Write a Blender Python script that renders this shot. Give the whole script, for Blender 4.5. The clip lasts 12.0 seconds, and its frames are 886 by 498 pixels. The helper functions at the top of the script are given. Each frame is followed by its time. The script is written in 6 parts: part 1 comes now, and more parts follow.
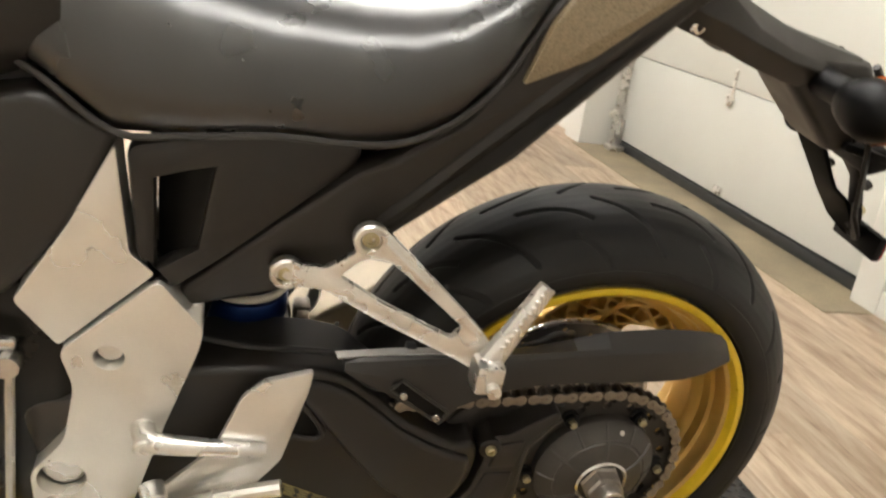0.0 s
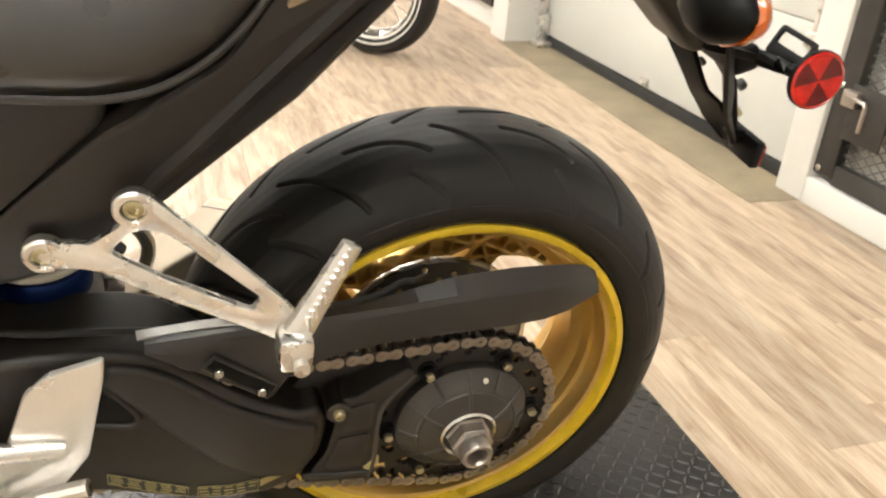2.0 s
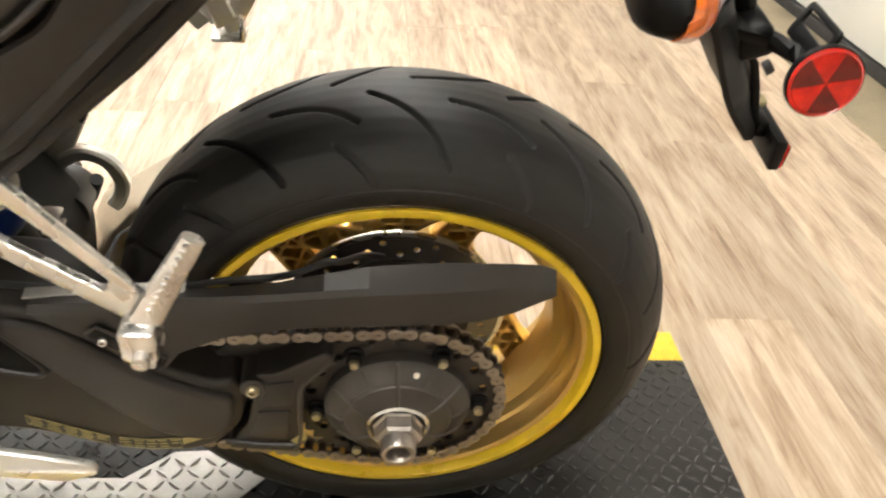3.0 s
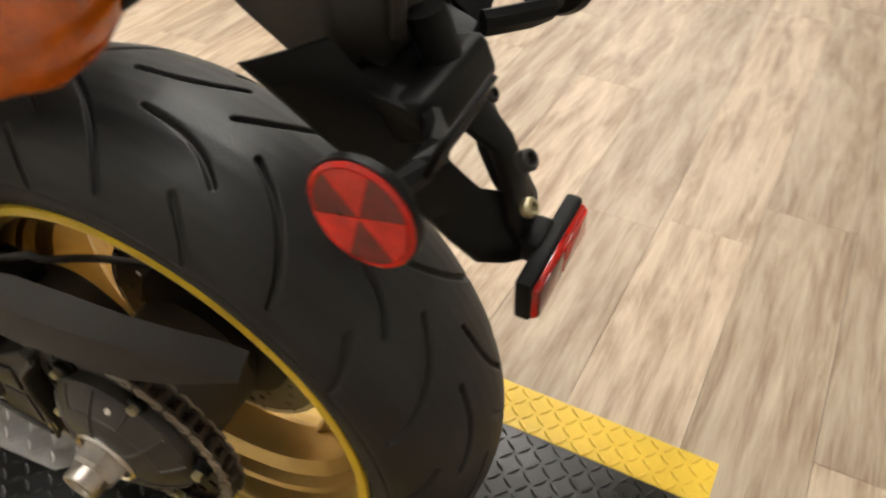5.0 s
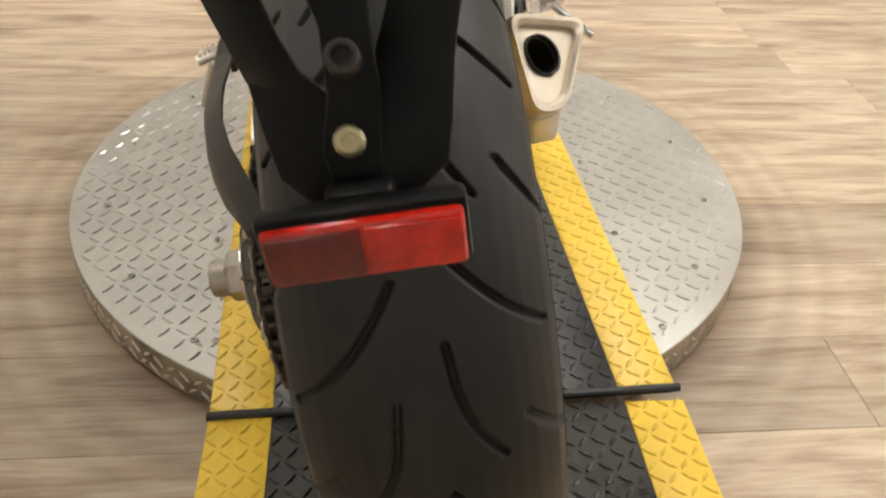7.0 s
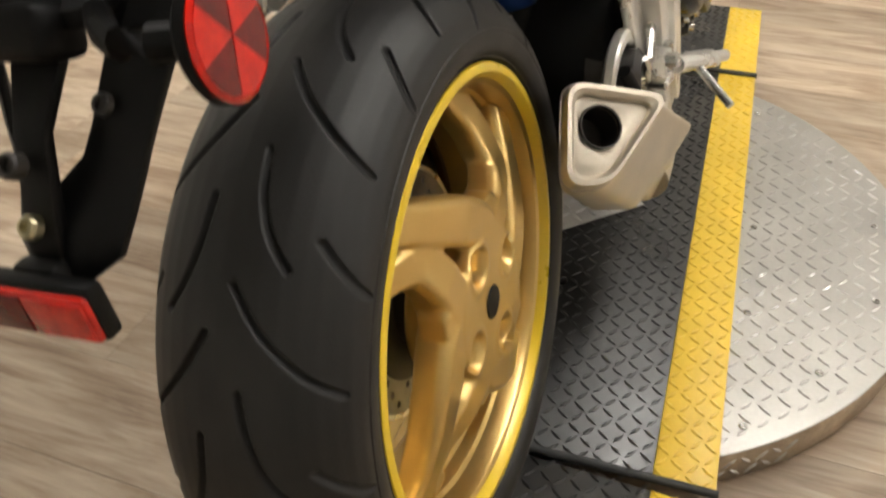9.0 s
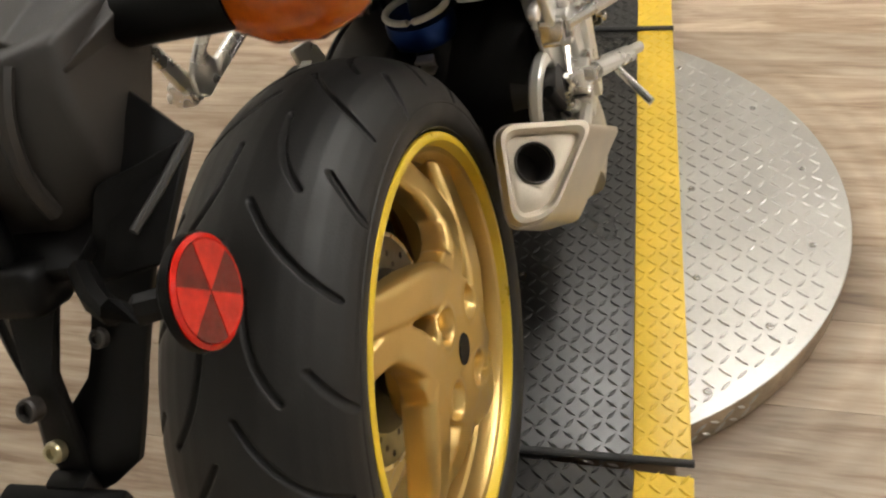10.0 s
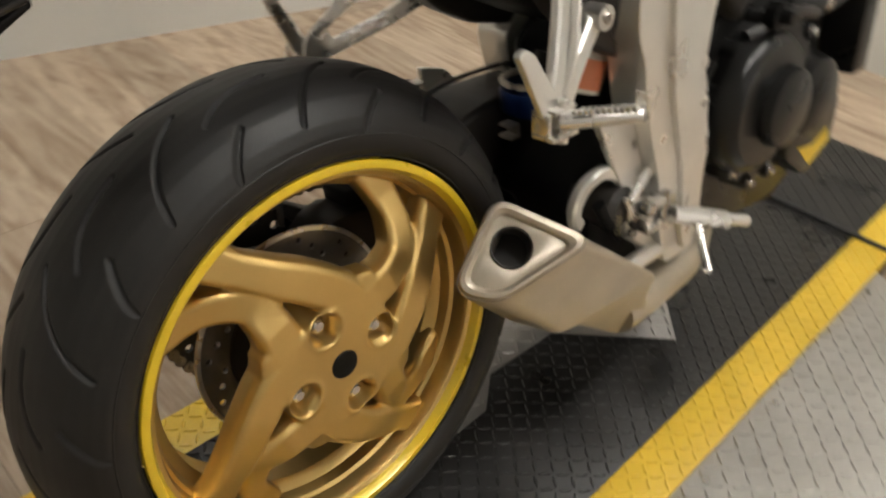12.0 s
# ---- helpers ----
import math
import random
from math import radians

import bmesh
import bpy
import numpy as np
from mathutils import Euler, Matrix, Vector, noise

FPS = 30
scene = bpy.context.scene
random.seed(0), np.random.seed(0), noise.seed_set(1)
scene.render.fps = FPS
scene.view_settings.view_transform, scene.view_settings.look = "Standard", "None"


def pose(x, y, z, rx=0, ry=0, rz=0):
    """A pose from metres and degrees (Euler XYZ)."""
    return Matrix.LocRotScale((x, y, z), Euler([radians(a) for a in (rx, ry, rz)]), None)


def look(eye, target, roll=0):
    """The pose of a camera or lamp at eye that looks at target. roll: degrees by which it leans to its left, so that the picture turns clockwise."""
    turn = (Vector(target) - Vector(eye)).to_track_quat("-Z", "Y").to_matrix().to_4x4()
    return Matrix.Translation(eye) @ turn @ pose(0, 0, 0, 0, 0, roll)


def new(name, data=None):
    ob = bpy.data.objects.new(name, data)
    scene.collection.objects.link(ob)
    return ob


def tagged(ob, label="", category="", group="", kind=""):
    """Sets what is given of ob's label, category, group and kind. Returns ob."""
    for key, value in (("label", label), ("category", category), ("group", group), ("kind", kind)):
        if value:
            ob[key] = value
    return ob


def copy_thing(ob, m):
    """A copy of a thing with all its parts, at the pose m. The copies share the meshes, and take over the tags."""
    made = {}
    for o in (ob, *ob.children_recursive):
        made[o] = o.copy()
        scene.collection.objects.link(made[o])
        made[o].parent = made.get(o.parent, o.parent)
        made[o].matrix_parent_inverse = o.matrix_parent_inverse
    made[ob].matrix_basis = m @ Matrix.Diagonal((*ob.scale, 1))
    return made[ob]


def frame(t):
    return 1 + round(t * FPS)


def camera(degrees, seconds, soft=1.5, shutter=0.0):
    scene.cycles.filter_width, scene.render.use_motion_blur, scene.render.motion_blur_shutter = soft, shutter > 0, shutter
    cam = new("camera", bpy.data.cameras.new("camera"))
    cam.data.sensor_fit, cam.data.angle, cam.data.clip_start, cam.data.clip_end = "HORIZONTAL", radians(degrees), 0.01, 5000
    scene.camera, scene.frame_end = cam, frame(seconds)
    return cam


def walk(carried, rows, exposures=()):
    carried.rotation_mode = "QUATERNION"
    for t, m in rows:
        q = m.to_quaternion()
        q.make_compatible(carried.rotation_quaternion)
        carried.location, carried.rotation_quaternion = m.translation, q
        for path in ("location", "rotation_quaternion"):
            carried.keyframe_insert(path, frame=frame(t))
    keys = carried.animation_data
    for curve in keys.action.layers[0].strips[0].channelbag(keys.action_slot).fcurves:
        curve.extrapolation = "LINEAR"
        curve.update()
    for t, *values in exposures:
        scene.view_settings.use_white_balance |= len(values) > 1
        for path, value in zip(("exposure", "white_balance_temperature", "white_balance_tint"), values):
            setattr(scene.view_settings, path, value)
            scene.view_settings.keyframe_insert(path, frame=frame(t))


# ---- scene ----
cam = camera(55.5, 12.0, soft=2.2, shutter=0.4)
PATH = [
    (0, (0.47, 0.96, 0.877), (-0.043, -0.853, 0.208), 8.5),
    (0.5, (0.419, 0.955, 0.859), (-0.134, -0.828, 0.141), 3.2),
    (0.8, (0.3830, 0.9491, 0.8634), (-0.2029, -0.7318, 0.1992), 0.35),
    (1, (0.362, 0.936, 0.878), (-0.253, -0.814, 0.132), -0.8),
    (1.5, (0.328, 0.919, 0.876), (-0.332, -0.81, 0.118), 0.2),
    (1.8, (0.3135, 0.9095, 0.8706), (-0.2609, -0.7324, 0.1061), 2.53),
    (2, (0.305, 0.881, 0.891), (-0.298, -0.819, 0.026), 5.1),
    (2.5, (0.191, 0.836, 0.904), (-0.2, -0.824, -0.141), 2.9),
    (3, (0.046, 0.804, 0.941), (-0.152, -0.853, -0.161), 5.3),
    (3.5, (-0.067, 0.749, 0.95), (-0.126, -0.898, -0.184), 5.7),
    (3.7, (-0.116, 0.722, 0.954), (-0.057, -0.916, -0.192), 4.7),
    (5.3, (-0.53, 0.379, 0.924), (0.289, -0.896, -0.381), 7.1),
    (5.5, (-0.547, 0.314, 0.891), (0.379, -0.851, -0.445), 11.3),
    (6, (-0.556, 0.17, 0.824), (0.636, -0.657, -0.552), 10.0),
    (6.2, (-0.5840, 0.1540, 0.8207), (0.7297, -0.4019, -0.4344), 6.96),
    (6.5, (-0.61, 0.112, 0.836), (0.917, -0.191, -0.419), 5.8),
    (6.8, (-0.643, 0.070, 0.823), (0.930, -0.151, -0.392), 4.6),
    (7, (-0.647, 0.051, 0.805), (0.938, -0.131, -0.401), 3.0),
    (7.2, (-0.655, 0.036, 0.788), (0.941, -0.125, -0.407), 2.1),
    (8.8, (-0.597, -0.249, 0.871), (0.852, 0.247, -0.415), 2.5),
    (9, (-0.59, -0.266, 0.893), (0.858, 0.294, -0.367), -0.9),
    (9.3, (-0.5777, -0.2849, 0.9332), (0.8214, 0.2843, -0.2194), -3.73),
    (9.5, (-0.568, -0.287, 0.951), (0.902, 0.276, -0.283), -5.5),
    (9.8, (-0.5549, -0.2653, 0.9830), (0.7861, 0.1913, -0.2833), -8.51),
    (10, (-0.553, -0.262, 1.025), (0.829, 0.184, -0.35), -8.7),
    (10.2, (-0.5373, -0.2734, 1.0399), (0.7485, 0.1395, -0.2966), -6.77),
    (10.5, (-0.508, -0.326, 1.069), (0.81, 0.252, -0.321), -3.2),
    (10.8, (-0.4871, -0.3923, 1.0422), (0.7497, 0.2993, -0.2236), -3.20),
    (11, (-0.478, -0.43, 1.029), (0.807, 0.312, -0.313), -4.7),
    (11.5, (-0.481, -0.474, 1.029), (0.804, 0.291, -0.299), -5.5),
    (11.7, (-0.4641, -0.5170, 1.0187), (0.7419, 0.2715, -0.2198), -2.12),
    (12, (-0.407, -0.612, 1.002), (0.741, 0.479, -0.218), 4.5),
]
EXPO = [(0, 0.0), (1.5, 0.4), (2.5, 0.45), (3.7, 0.5), (5.3, -0.42), (6.5, -0.48), (7.0, -0.26), (7.2, -0.26), (8.8, -0.5), (10.5, -0.68), (12, -0.85)]
walk(cam, [(t, look(eye, target, roll)) for t, eye, target, roll in PATH], EXPO)

# ---- light and exposure ----
WARM = (1.0, 0.965, 0.90)
FLOOR_Z = -0.07
LEAN = 9.0
world = bpy.data.worlds.new("world")
scene.world = world
world.use_nodes = True
world.node_tree.nodes["Background"].inputs[0].default_value = (0.9, 0.8, 0.65, 1)
world.node_tree.nodes["Background"].inputs[1].default_value = 0.02


# ---- materials ----
def material(name, color, rough=0.5, metal=0.0, var=0.12, scale=18.0, fine=260.0, bump=0.06, rvar=0.12, coat=0.0, spec=0.5, sheen=0.0):
    """A surface with colour and gloss varied at two scales and a fine relief."""
    m = bpy.data.materials.new(name)
    m.use_nodes = True
    n, l = m.node_tree.nodes, m.node_tree.links
    b = n["Principled BSDF"]
    b.inputs["Metallic"].default_value = metal
    b.inputs["Coat Weight"].default_value = coat
    b.inputs["Coat Roughness"].default_value = 0.12
    b.inputs["Specular IOR Level"].default_value = spec
    b.inputs["Sheen Weight"].default_value = sheen
    b.inputs["Sheen Roughness"].default_value = 0.42
    b.inputs["Sheen Tint"].default_value = (1.0, 0.93, 0.85, 1)
    tc = n.new("ShaderNodeTexCoord")
    big = n.new("ShaderNodeTexNoise")
    big.inputs["Scale"].default_value, big.inputs["Detail"].default_value = scale, 4
    small = n.new("ShaderNodeTexNoise")
    small.inputs["Scale"].default_value, small.inputs["Detail"].default_value = fine, 3
    for t in (big, small):
        l.new(tc.outputs["Object"], t.inputs["Vector"])
    add = n.new("ShaderNodeMath")
    add.operation = "MULTIPLY_ADD"
    l.new(small.outputs["Fac"], add.inputs[0])
    add.inputs[1].default_value = 0.35
    l.new(big.outputs["Fac"], add.inputs[2])
    ramp = n.new("ShaderNodeMapRange")
    l.new(add.outputs[0], ramp.inputs["Value"])
    ramp.inputs["From Min"].default_value, ramp.inputs["From Max"].default_value = 0.4, 0.95
    mix = n.new("ShaderNodeMix")
    mix.data_type = "RGBA"
    lo = [max(0.0, c * (1 - var)) for c in color]
    hi = [min(1.0, c * (1 + var)) for c in color]
    mix.inputs[6].default_value, mix.inputs[7].default_value = (*lo, 1), (*hi, 1)
    l.new(ramp.outputs[0], mix.inputs[0])
    l.new(mix.outputs[2], b.inputs["Base Color"])
    rr = n.new("ShaderNodeMapRange")
    l.new(big.outputs["Fac"], rr.inputs["Value"])
    rr.inputs["From Min"].default_value, rr.inputs["From Max"].default_value = 0.3, 0.7
    rr.inputs["To Min"].default_value, rr.inputs["To Max"].default_value = max(0.03, rough * (1 - rvar)), min(1.0, rough * (1 + rvar))
    l.new(rr.outputs[0], b.inputs["Roughness"])
    if bump:
        bp = n.new("ShaderNodeBump")
        bp.inputs["Strength"].default_value, bp.inputs["Distance"].default_value = bump, 0.002
        l.new(small.outputs["Fac"], bp.inputs["Height"])
        l.new(bp.outputs[0], b.inputs["Normal"])
    return m


def wood_material():
    """Washed beige vinyl plank with streaks along its length, varied from plank to plank."""
    m = bpy.data.materials.new("plank_vinyl")
    m.use_nodes = True
    n, l = m.node_tree.nodes, m.node_tree.links
    b = n["Principled BSDF"]
    tc, info = n.new("ShaderNodeTexCoord"), n.new("ShaderNodeObjectInfo")
    off = n.new("ShaderNodeVectorMath")
    off.operation = "MULTIPLY_ADD"
    comb = n.new("ShaderNodeCombineXYZ")
    for i in range(3):
        l.new(info.outputs["Random"], comb.inputs[i])
    l.new(comb.outputs[0], off.inputs[0])
    off.inputs[1].default_value = (37.0, 61.0, 11.0)
    l.new(tc.outputs["Object"], off.inputs[2])
    st = n.new("ShaderNodeMapping")
    st.inputs["Scale"].default_value = (9.0, 1.3, 1.0)
    l.new(off.outputs[0], st.inputs["Vector"])
    g = n.new("ShaderNodeTexNoise")
    g.inputs["Scale"].default_value, g.inputs["Detail"].default_value, g.inputs["Roughness"].default_value = 2.6, 7, 0.62
    g.inputs["Distortion"].default_value = 0.6
    l.new(st.outputs[0], g.inputs["Vector"])
    st2 = n.new("ShaderNodeMapping")
    st2.inputs["Scale"].default_value = (60.0, 3.0, 1.0)
    l.new(off.outputs[0], st2.inputs["Vector"])
    g2 = n.new("ShaderNodeTexNoise")
    g2.inputs["Scale"].default_value, g2.inputs["Detail"].default_value = 3.0, 5
    l.new(st2.outputs[0], g2.inputs["Vector"])
    ad = n.new("ShaderNodeMath")
    ad.operation = "MULTIPLY_ADD"
    l.new(g2.outputs["Fac"], ad.inputs[0])
    ad.inputs[1].default_value = 0.35
    l.new(g.outputs["Fac"], ad.inputs[2])
    ramp = n.new("ShaderNodeValToRGB")
    e = ramp.color_ramp.elements
    e[0].position, e[0].color = 0.40, (0.190, 0.122, 0.076, 1)
    e[1].position, e[1].color = 0.90, (0.56, 0.455, 0.345, 1)
    k = ramp.color_ramp.elements.new(0.56)
    k.color = (0.325, 0.232, 0.156, 1)
    k = ramp.color_ramp.elements.new(0.70)
    k.color = (0.44, 0.34, 0.245, 1)
    l.new(ad.outputs[0], ramp.inputs["Fac"])
    hsv = n.new("ShaderNodeHueSaturation")
    vr = n.new("ShaderNodeMapRange")
    vr.inputs["To Min"].default_value, vr.inputs["To Max"].default_value = 0.80, 1.14
    l.new(info.outputs["Random"], vr.inputs["Value"])
    l.new(vr.outputs[0], hsv.inputs["Value"])
    l.new(ramp.outputs[0], hsv.inputs["Color"])
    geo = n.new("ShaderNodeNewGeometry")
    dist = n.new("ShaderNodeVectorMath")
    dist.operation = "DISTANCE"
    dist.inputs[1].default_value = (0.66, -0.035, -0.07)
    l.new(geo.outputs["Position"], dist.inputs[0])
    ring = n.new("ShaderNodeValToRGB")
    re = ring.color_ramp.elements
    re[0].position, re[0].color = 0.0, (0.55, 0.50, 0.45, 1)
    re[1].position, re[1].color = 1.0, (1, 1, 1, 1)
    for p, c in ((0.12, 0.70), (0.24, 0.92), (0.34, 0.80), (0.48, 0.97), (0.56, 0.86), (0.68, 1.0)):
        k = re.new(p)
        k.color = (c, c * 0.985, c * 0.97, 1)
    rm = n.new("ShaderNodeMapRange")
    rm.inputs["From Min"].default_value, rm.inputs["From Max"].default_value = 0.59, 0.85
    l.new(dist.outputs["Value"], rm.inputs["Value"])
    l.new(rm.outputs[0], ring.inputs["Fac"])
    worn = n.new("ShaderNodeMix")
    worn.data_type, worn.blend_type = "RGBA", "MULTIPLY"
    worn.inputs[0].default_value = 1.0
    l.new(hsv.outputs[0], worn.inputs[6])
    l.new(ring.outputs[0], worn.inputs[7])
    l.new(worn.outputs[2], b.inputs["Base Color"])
    ro = n.new("ShaderNodeMapRange")
    ro.inputs["To Min"].default_value, ro.inputs["To Max"].default_value = 0.42, 0.6
    l.new(g.outputs["Fac"], ro.inputs["Value"])
    l.new(ro.outputs[0], b.inputs["Roughness"])
    bp = n.new("ShaderNodeBump")
    bp.inputs["Strength"].default_value, bp.inputs["Distance"].default_value = 0.12, 0.002
    l.new(g2.outputs["Fac"], bp.inputs["Height"])
    l.new(bp.outputs[0], b.inputs["Normal"])
    return m


def lens_material(name, color, rough=0.16, clear=0.0):
    """Coloured clear plastic over a bright faceted back."""
    m = material(name, color, rough, var=0.35, scale=70, fine=240, bump=0.05, coat=0.25)
    m.node_tree.nodes["Principled BSDF"].inputs["Transmission Weight"].default_value = clear
    return m


def glow_material(name, color, power):
    m = bpy.data.materials.new(name)
    m.use_nodes = True
    b = m.node_tree.nodes["Principled BSDF"]
    b.inputs["Base Color"].default_value = (0.9, 0.9, 0.88, 1)
    b.inputs["Emission Color"].default_value = (*color, 1)
    b.inputs["Emission Strength"].default_value = power
    return m


RUBBER = material("tyre_rubber", (0.0064, 0.0054, 0.0047), 0.54, var=0.45, scale=9, fine=420, bump=0.10, rvar=0.22, spec=0.44, sheen=0.03)
GOLD = material("gold_paint", (0.62, 0.43, 0.155), 0.36, metal=0.92, var=0.08, scale=14, fine=700, bump=0.03, coat=0.15)
YELLOW_LIP = material("yellow_rim_band", (0.72, 0.50, 0.02), 0.3, metal=0.15, var=0.1, scale=22, bump=0.02, coat=0.4)
BLACK = material("matt_black_paint", (0.0165, 0.0138, 0.0115), 0.47, var=0.2, scale=10, fine=500, bump=0.05, rvar=0.2, spec=0.48)
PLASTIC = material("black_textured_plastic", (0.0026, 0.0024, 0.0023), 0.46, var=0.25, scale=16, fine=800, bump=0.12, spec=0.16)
DARK = material("dark_grey_cast_metal", (0.046, 0.041, 0.036), 0.44, metal=0.25, var=0.25, scale=20, fine=420, bump=0.12)
SEAT = material("black_vinyl", (0.0065, 0.0054, 0.0048), 0.29, var=0.2, scale=12, fine=900, bump=0.08, spec=1.0)
SILVER = material("silver_paint", (0.74, 0.72, 0.68), 0.30, metal=0.75, var=0.07, scale=16, fine=600, bump=0.03)
ALLOY = material("cast_aluminium", (0.72, 0.70, 0.67), 0.28, metal=0.95, var=0.12, scale=30, fine=500, bump=0.08)
STEEL = material("bright_steel", (0.6, 0.58, 0.55), 0.24, metal=1.0, var=0.12, scale=40, bump=0.03)
CHROME = material("chrome", (0.8, 0.79, 0.77), 0.08, metal=1.0, var=0.05, bump=0.0)
ENGINE = material("satin_black_engine", (0.005, 0.0047, 0.0044), 0.30, var=0.3, scale=25, fine=450, bump=0.08, spec=0.36)
MUFFLER = material("brushed_muffler_steel", (0.54, 0.48, 0.39), 0.44, metal=0.85, var=0.14, scale=18, fine=500, bump=0.06)
CHAIN_INNER = material("oily_chain_steel", (0.075, 0.062, 0.05), 0.4, metal=0.8, var=0.3, scale=60, fine=400, bump=0.1)
CHAIN = material("chain_steel", (0.29, 0.25, 0.205), 0.42, metal=0.8, var=0.3, scale=60, fine=400, bump=0.1)
MAT_BLACK = material("black_tread_rubber", (0.0115, 0.0105, 0.0095), 0.33, var=0.4, scale=7, fine=300, bump=0.1, rvar=0.3, spec=0.55)
MAT_YELLOW = material("yellow_tread_paint", (0.72, 0.48, 0.045), 0.42, var=0.14, scale=8, fine=200, bump=0.1)
PLATE_METAL = material("tread_plate_aluminium", (0.50, 0.485, 0.46), 0.33, metal=0.9, var=0.12, scale=6, fine=160, bump=0.08, rvar=0.08)
PLATE_EDGE = material("worn_plate_edge", (0.34, 0.27, 0.19), 0.5, metal=0.5, var=0.5, scale=14, fine=120, bump=0.15)
SHEET = material("dull_sheet_metal", (0.40, 0.385, 0.365), 0.46, metal=0.75, var=0.2, scale=12, fine=200, bump=0.08)
WHITE = material("white_paint", (0.66, 0.65, 0.61), 0.45, var=0.04, scale=3, fine=120, bump=0.04)
DOOR_WHITE = material("white_sectional_door_paint", (0.56, 0.56, 0.52), 0.42, var=0.05, scale=2.5, fine=300, bump=0.1)
# dark on purpose: an unseen ceiling that returns little bounce light
CEIL = material("dim_ceiling", (0.16, 0.155, 0.15), 0.85, var=0.04, scale=2, bump=0.05)
BLUE = material("blue_anodised", (0.004, 0.026, 0.13), 0.34, metal=0.7, var=0.2, bump=0.02)
DISC_STEEL = material("brake_disc_steel", (0.20, 0.19, 0.18), 0.32, metal=0.9, var=0.2, scale=50, fine=500, bump=0.05)
CREAM = material("cream_spring_paint", (0.62, 0.58, 0.5), 0.35, var=0.06, bump=0.02)
RED = lens_material("red_reflector_plastic", (0.52, 0.010, 0.004), 0.13)
ORANGE = lens_material("orange_lens_plastic", (0.80, 0.15, 0.006), 0.1, 0.4)
# darker copy of RED for prisms that send no light back
RED_UNLIT = lens_material("unlit_reflector_plastic", (0.12, 0.003, 0.002))
NUT = material("dull_nut_steel", (0.40, 0.36, 0.32), 0.36, metal=0.9, var=0.25, scale=40, bump=0.05)
BRASS = material("yellow_zinc_bolt", (0.46, 0.41, 0.26), 0.3, metal=0.9, var=0.2, scale=60)
RUBBER_SEAL = material("black_rubber_seal", (0.015, 0.015, 0.015), 0.6, var=0.2)
WHITEWALL = material("whitewall_rubber", (0.72, 0.70, 0.64), 0.5, var=0.06)
GREY_MESH = material("galvanised_mesh", (0.22, 0.21, 0.2), 0.45, metal=0.6, var=0.2, scale=30)
DARK_FRAME = material("dark_steel_frame", (0.045, 0.042, 0.038), 0.45, metal=0.4, var=0.3, scale=9, bump=0.1)
PAPER = material("sticker_yellow_print", (0.34, 0.29, 0.12), 0.5, var=0.2, scale=80)
LABEL = material("sticker_dark", (0.03, 0.028, 0.02), 0.4, var=0.1)
FLOOR_BASE = material("floor_base", (0.16, 0.12, 0.08), 0.7, var=0.1)
PLANK = wood_material()
GLOW = glow_material("lamp_diffuser", WARM, 50.5)
# glow of the added fill lamp on the motorcycle's left
GLOW_FILL = glow_material("fill_lamp_diffuser", WARM, 32.0)


# ---- mesh helpers ----
def part(name, bm, mat, parent=None, label="", angle=32.0):
    """Links a bmesh as one smooth-shaded mesh object, under a thing or a part."""
    me = bpy.data.meshes.new(name)
    bmesh.ops.recalc_face_normals(bm, faces=bm.faces)
    bm.to_mesh(me)
    bm.free()
    me.materials.append(mat)
    for p in me.polygons:
        p.use_smooth = True
    me.set_sharp_from_angle(angle=radians(angle))
    ob = new(name, me)
    ob.parent = parent
    if label:
        ob["label"] = label
    return ob


def raw(name, verts, faces, mat, parent=None, label="", smooth=True, angle=40.0):
    me = bpy.data.meshes.new(name)
    me.from_pydata([tuple(v) for v in verts], [], [tuple(f) for f in faces])
    me.materials.append(mat)
    if smooth:
        for p in me.polygons:
            p.use_smooth = True
        me.set_sharp_from_angle(angle=radians(angle))
    ob = new(name, me)
    ob.parent = parent
    if label:
        ob["label"] = label
    return ob


def rounded(pts, r, n=4):
    """The closed outline with its corners rounded."""
    out = []
    for i, p in enumerate(pts):
        a, b, c = Vector(pts[i - 1]), Vector(p), Vector(pts[(i + 1) % len(pts)])
        u, v = a - b, c - b
        k = min(r, 0.45 * u.length, 0.45 * v.length)
        s, e = b + u.normalized() * k, b + v.normalized() * k
        for j in range(n + 1):
            t = j / n
            out.append(tuple((1 - t) ** 2 * s + 2 * t * (1 - t) * b + t * t * e))
    return out


def circle(cx, cz, r, n=20):
    return [(cx + r * math.cos(2 * math.pi * i / n), cz + r * math.sin(2 * math.pi * i / n)) for i in range(n)]


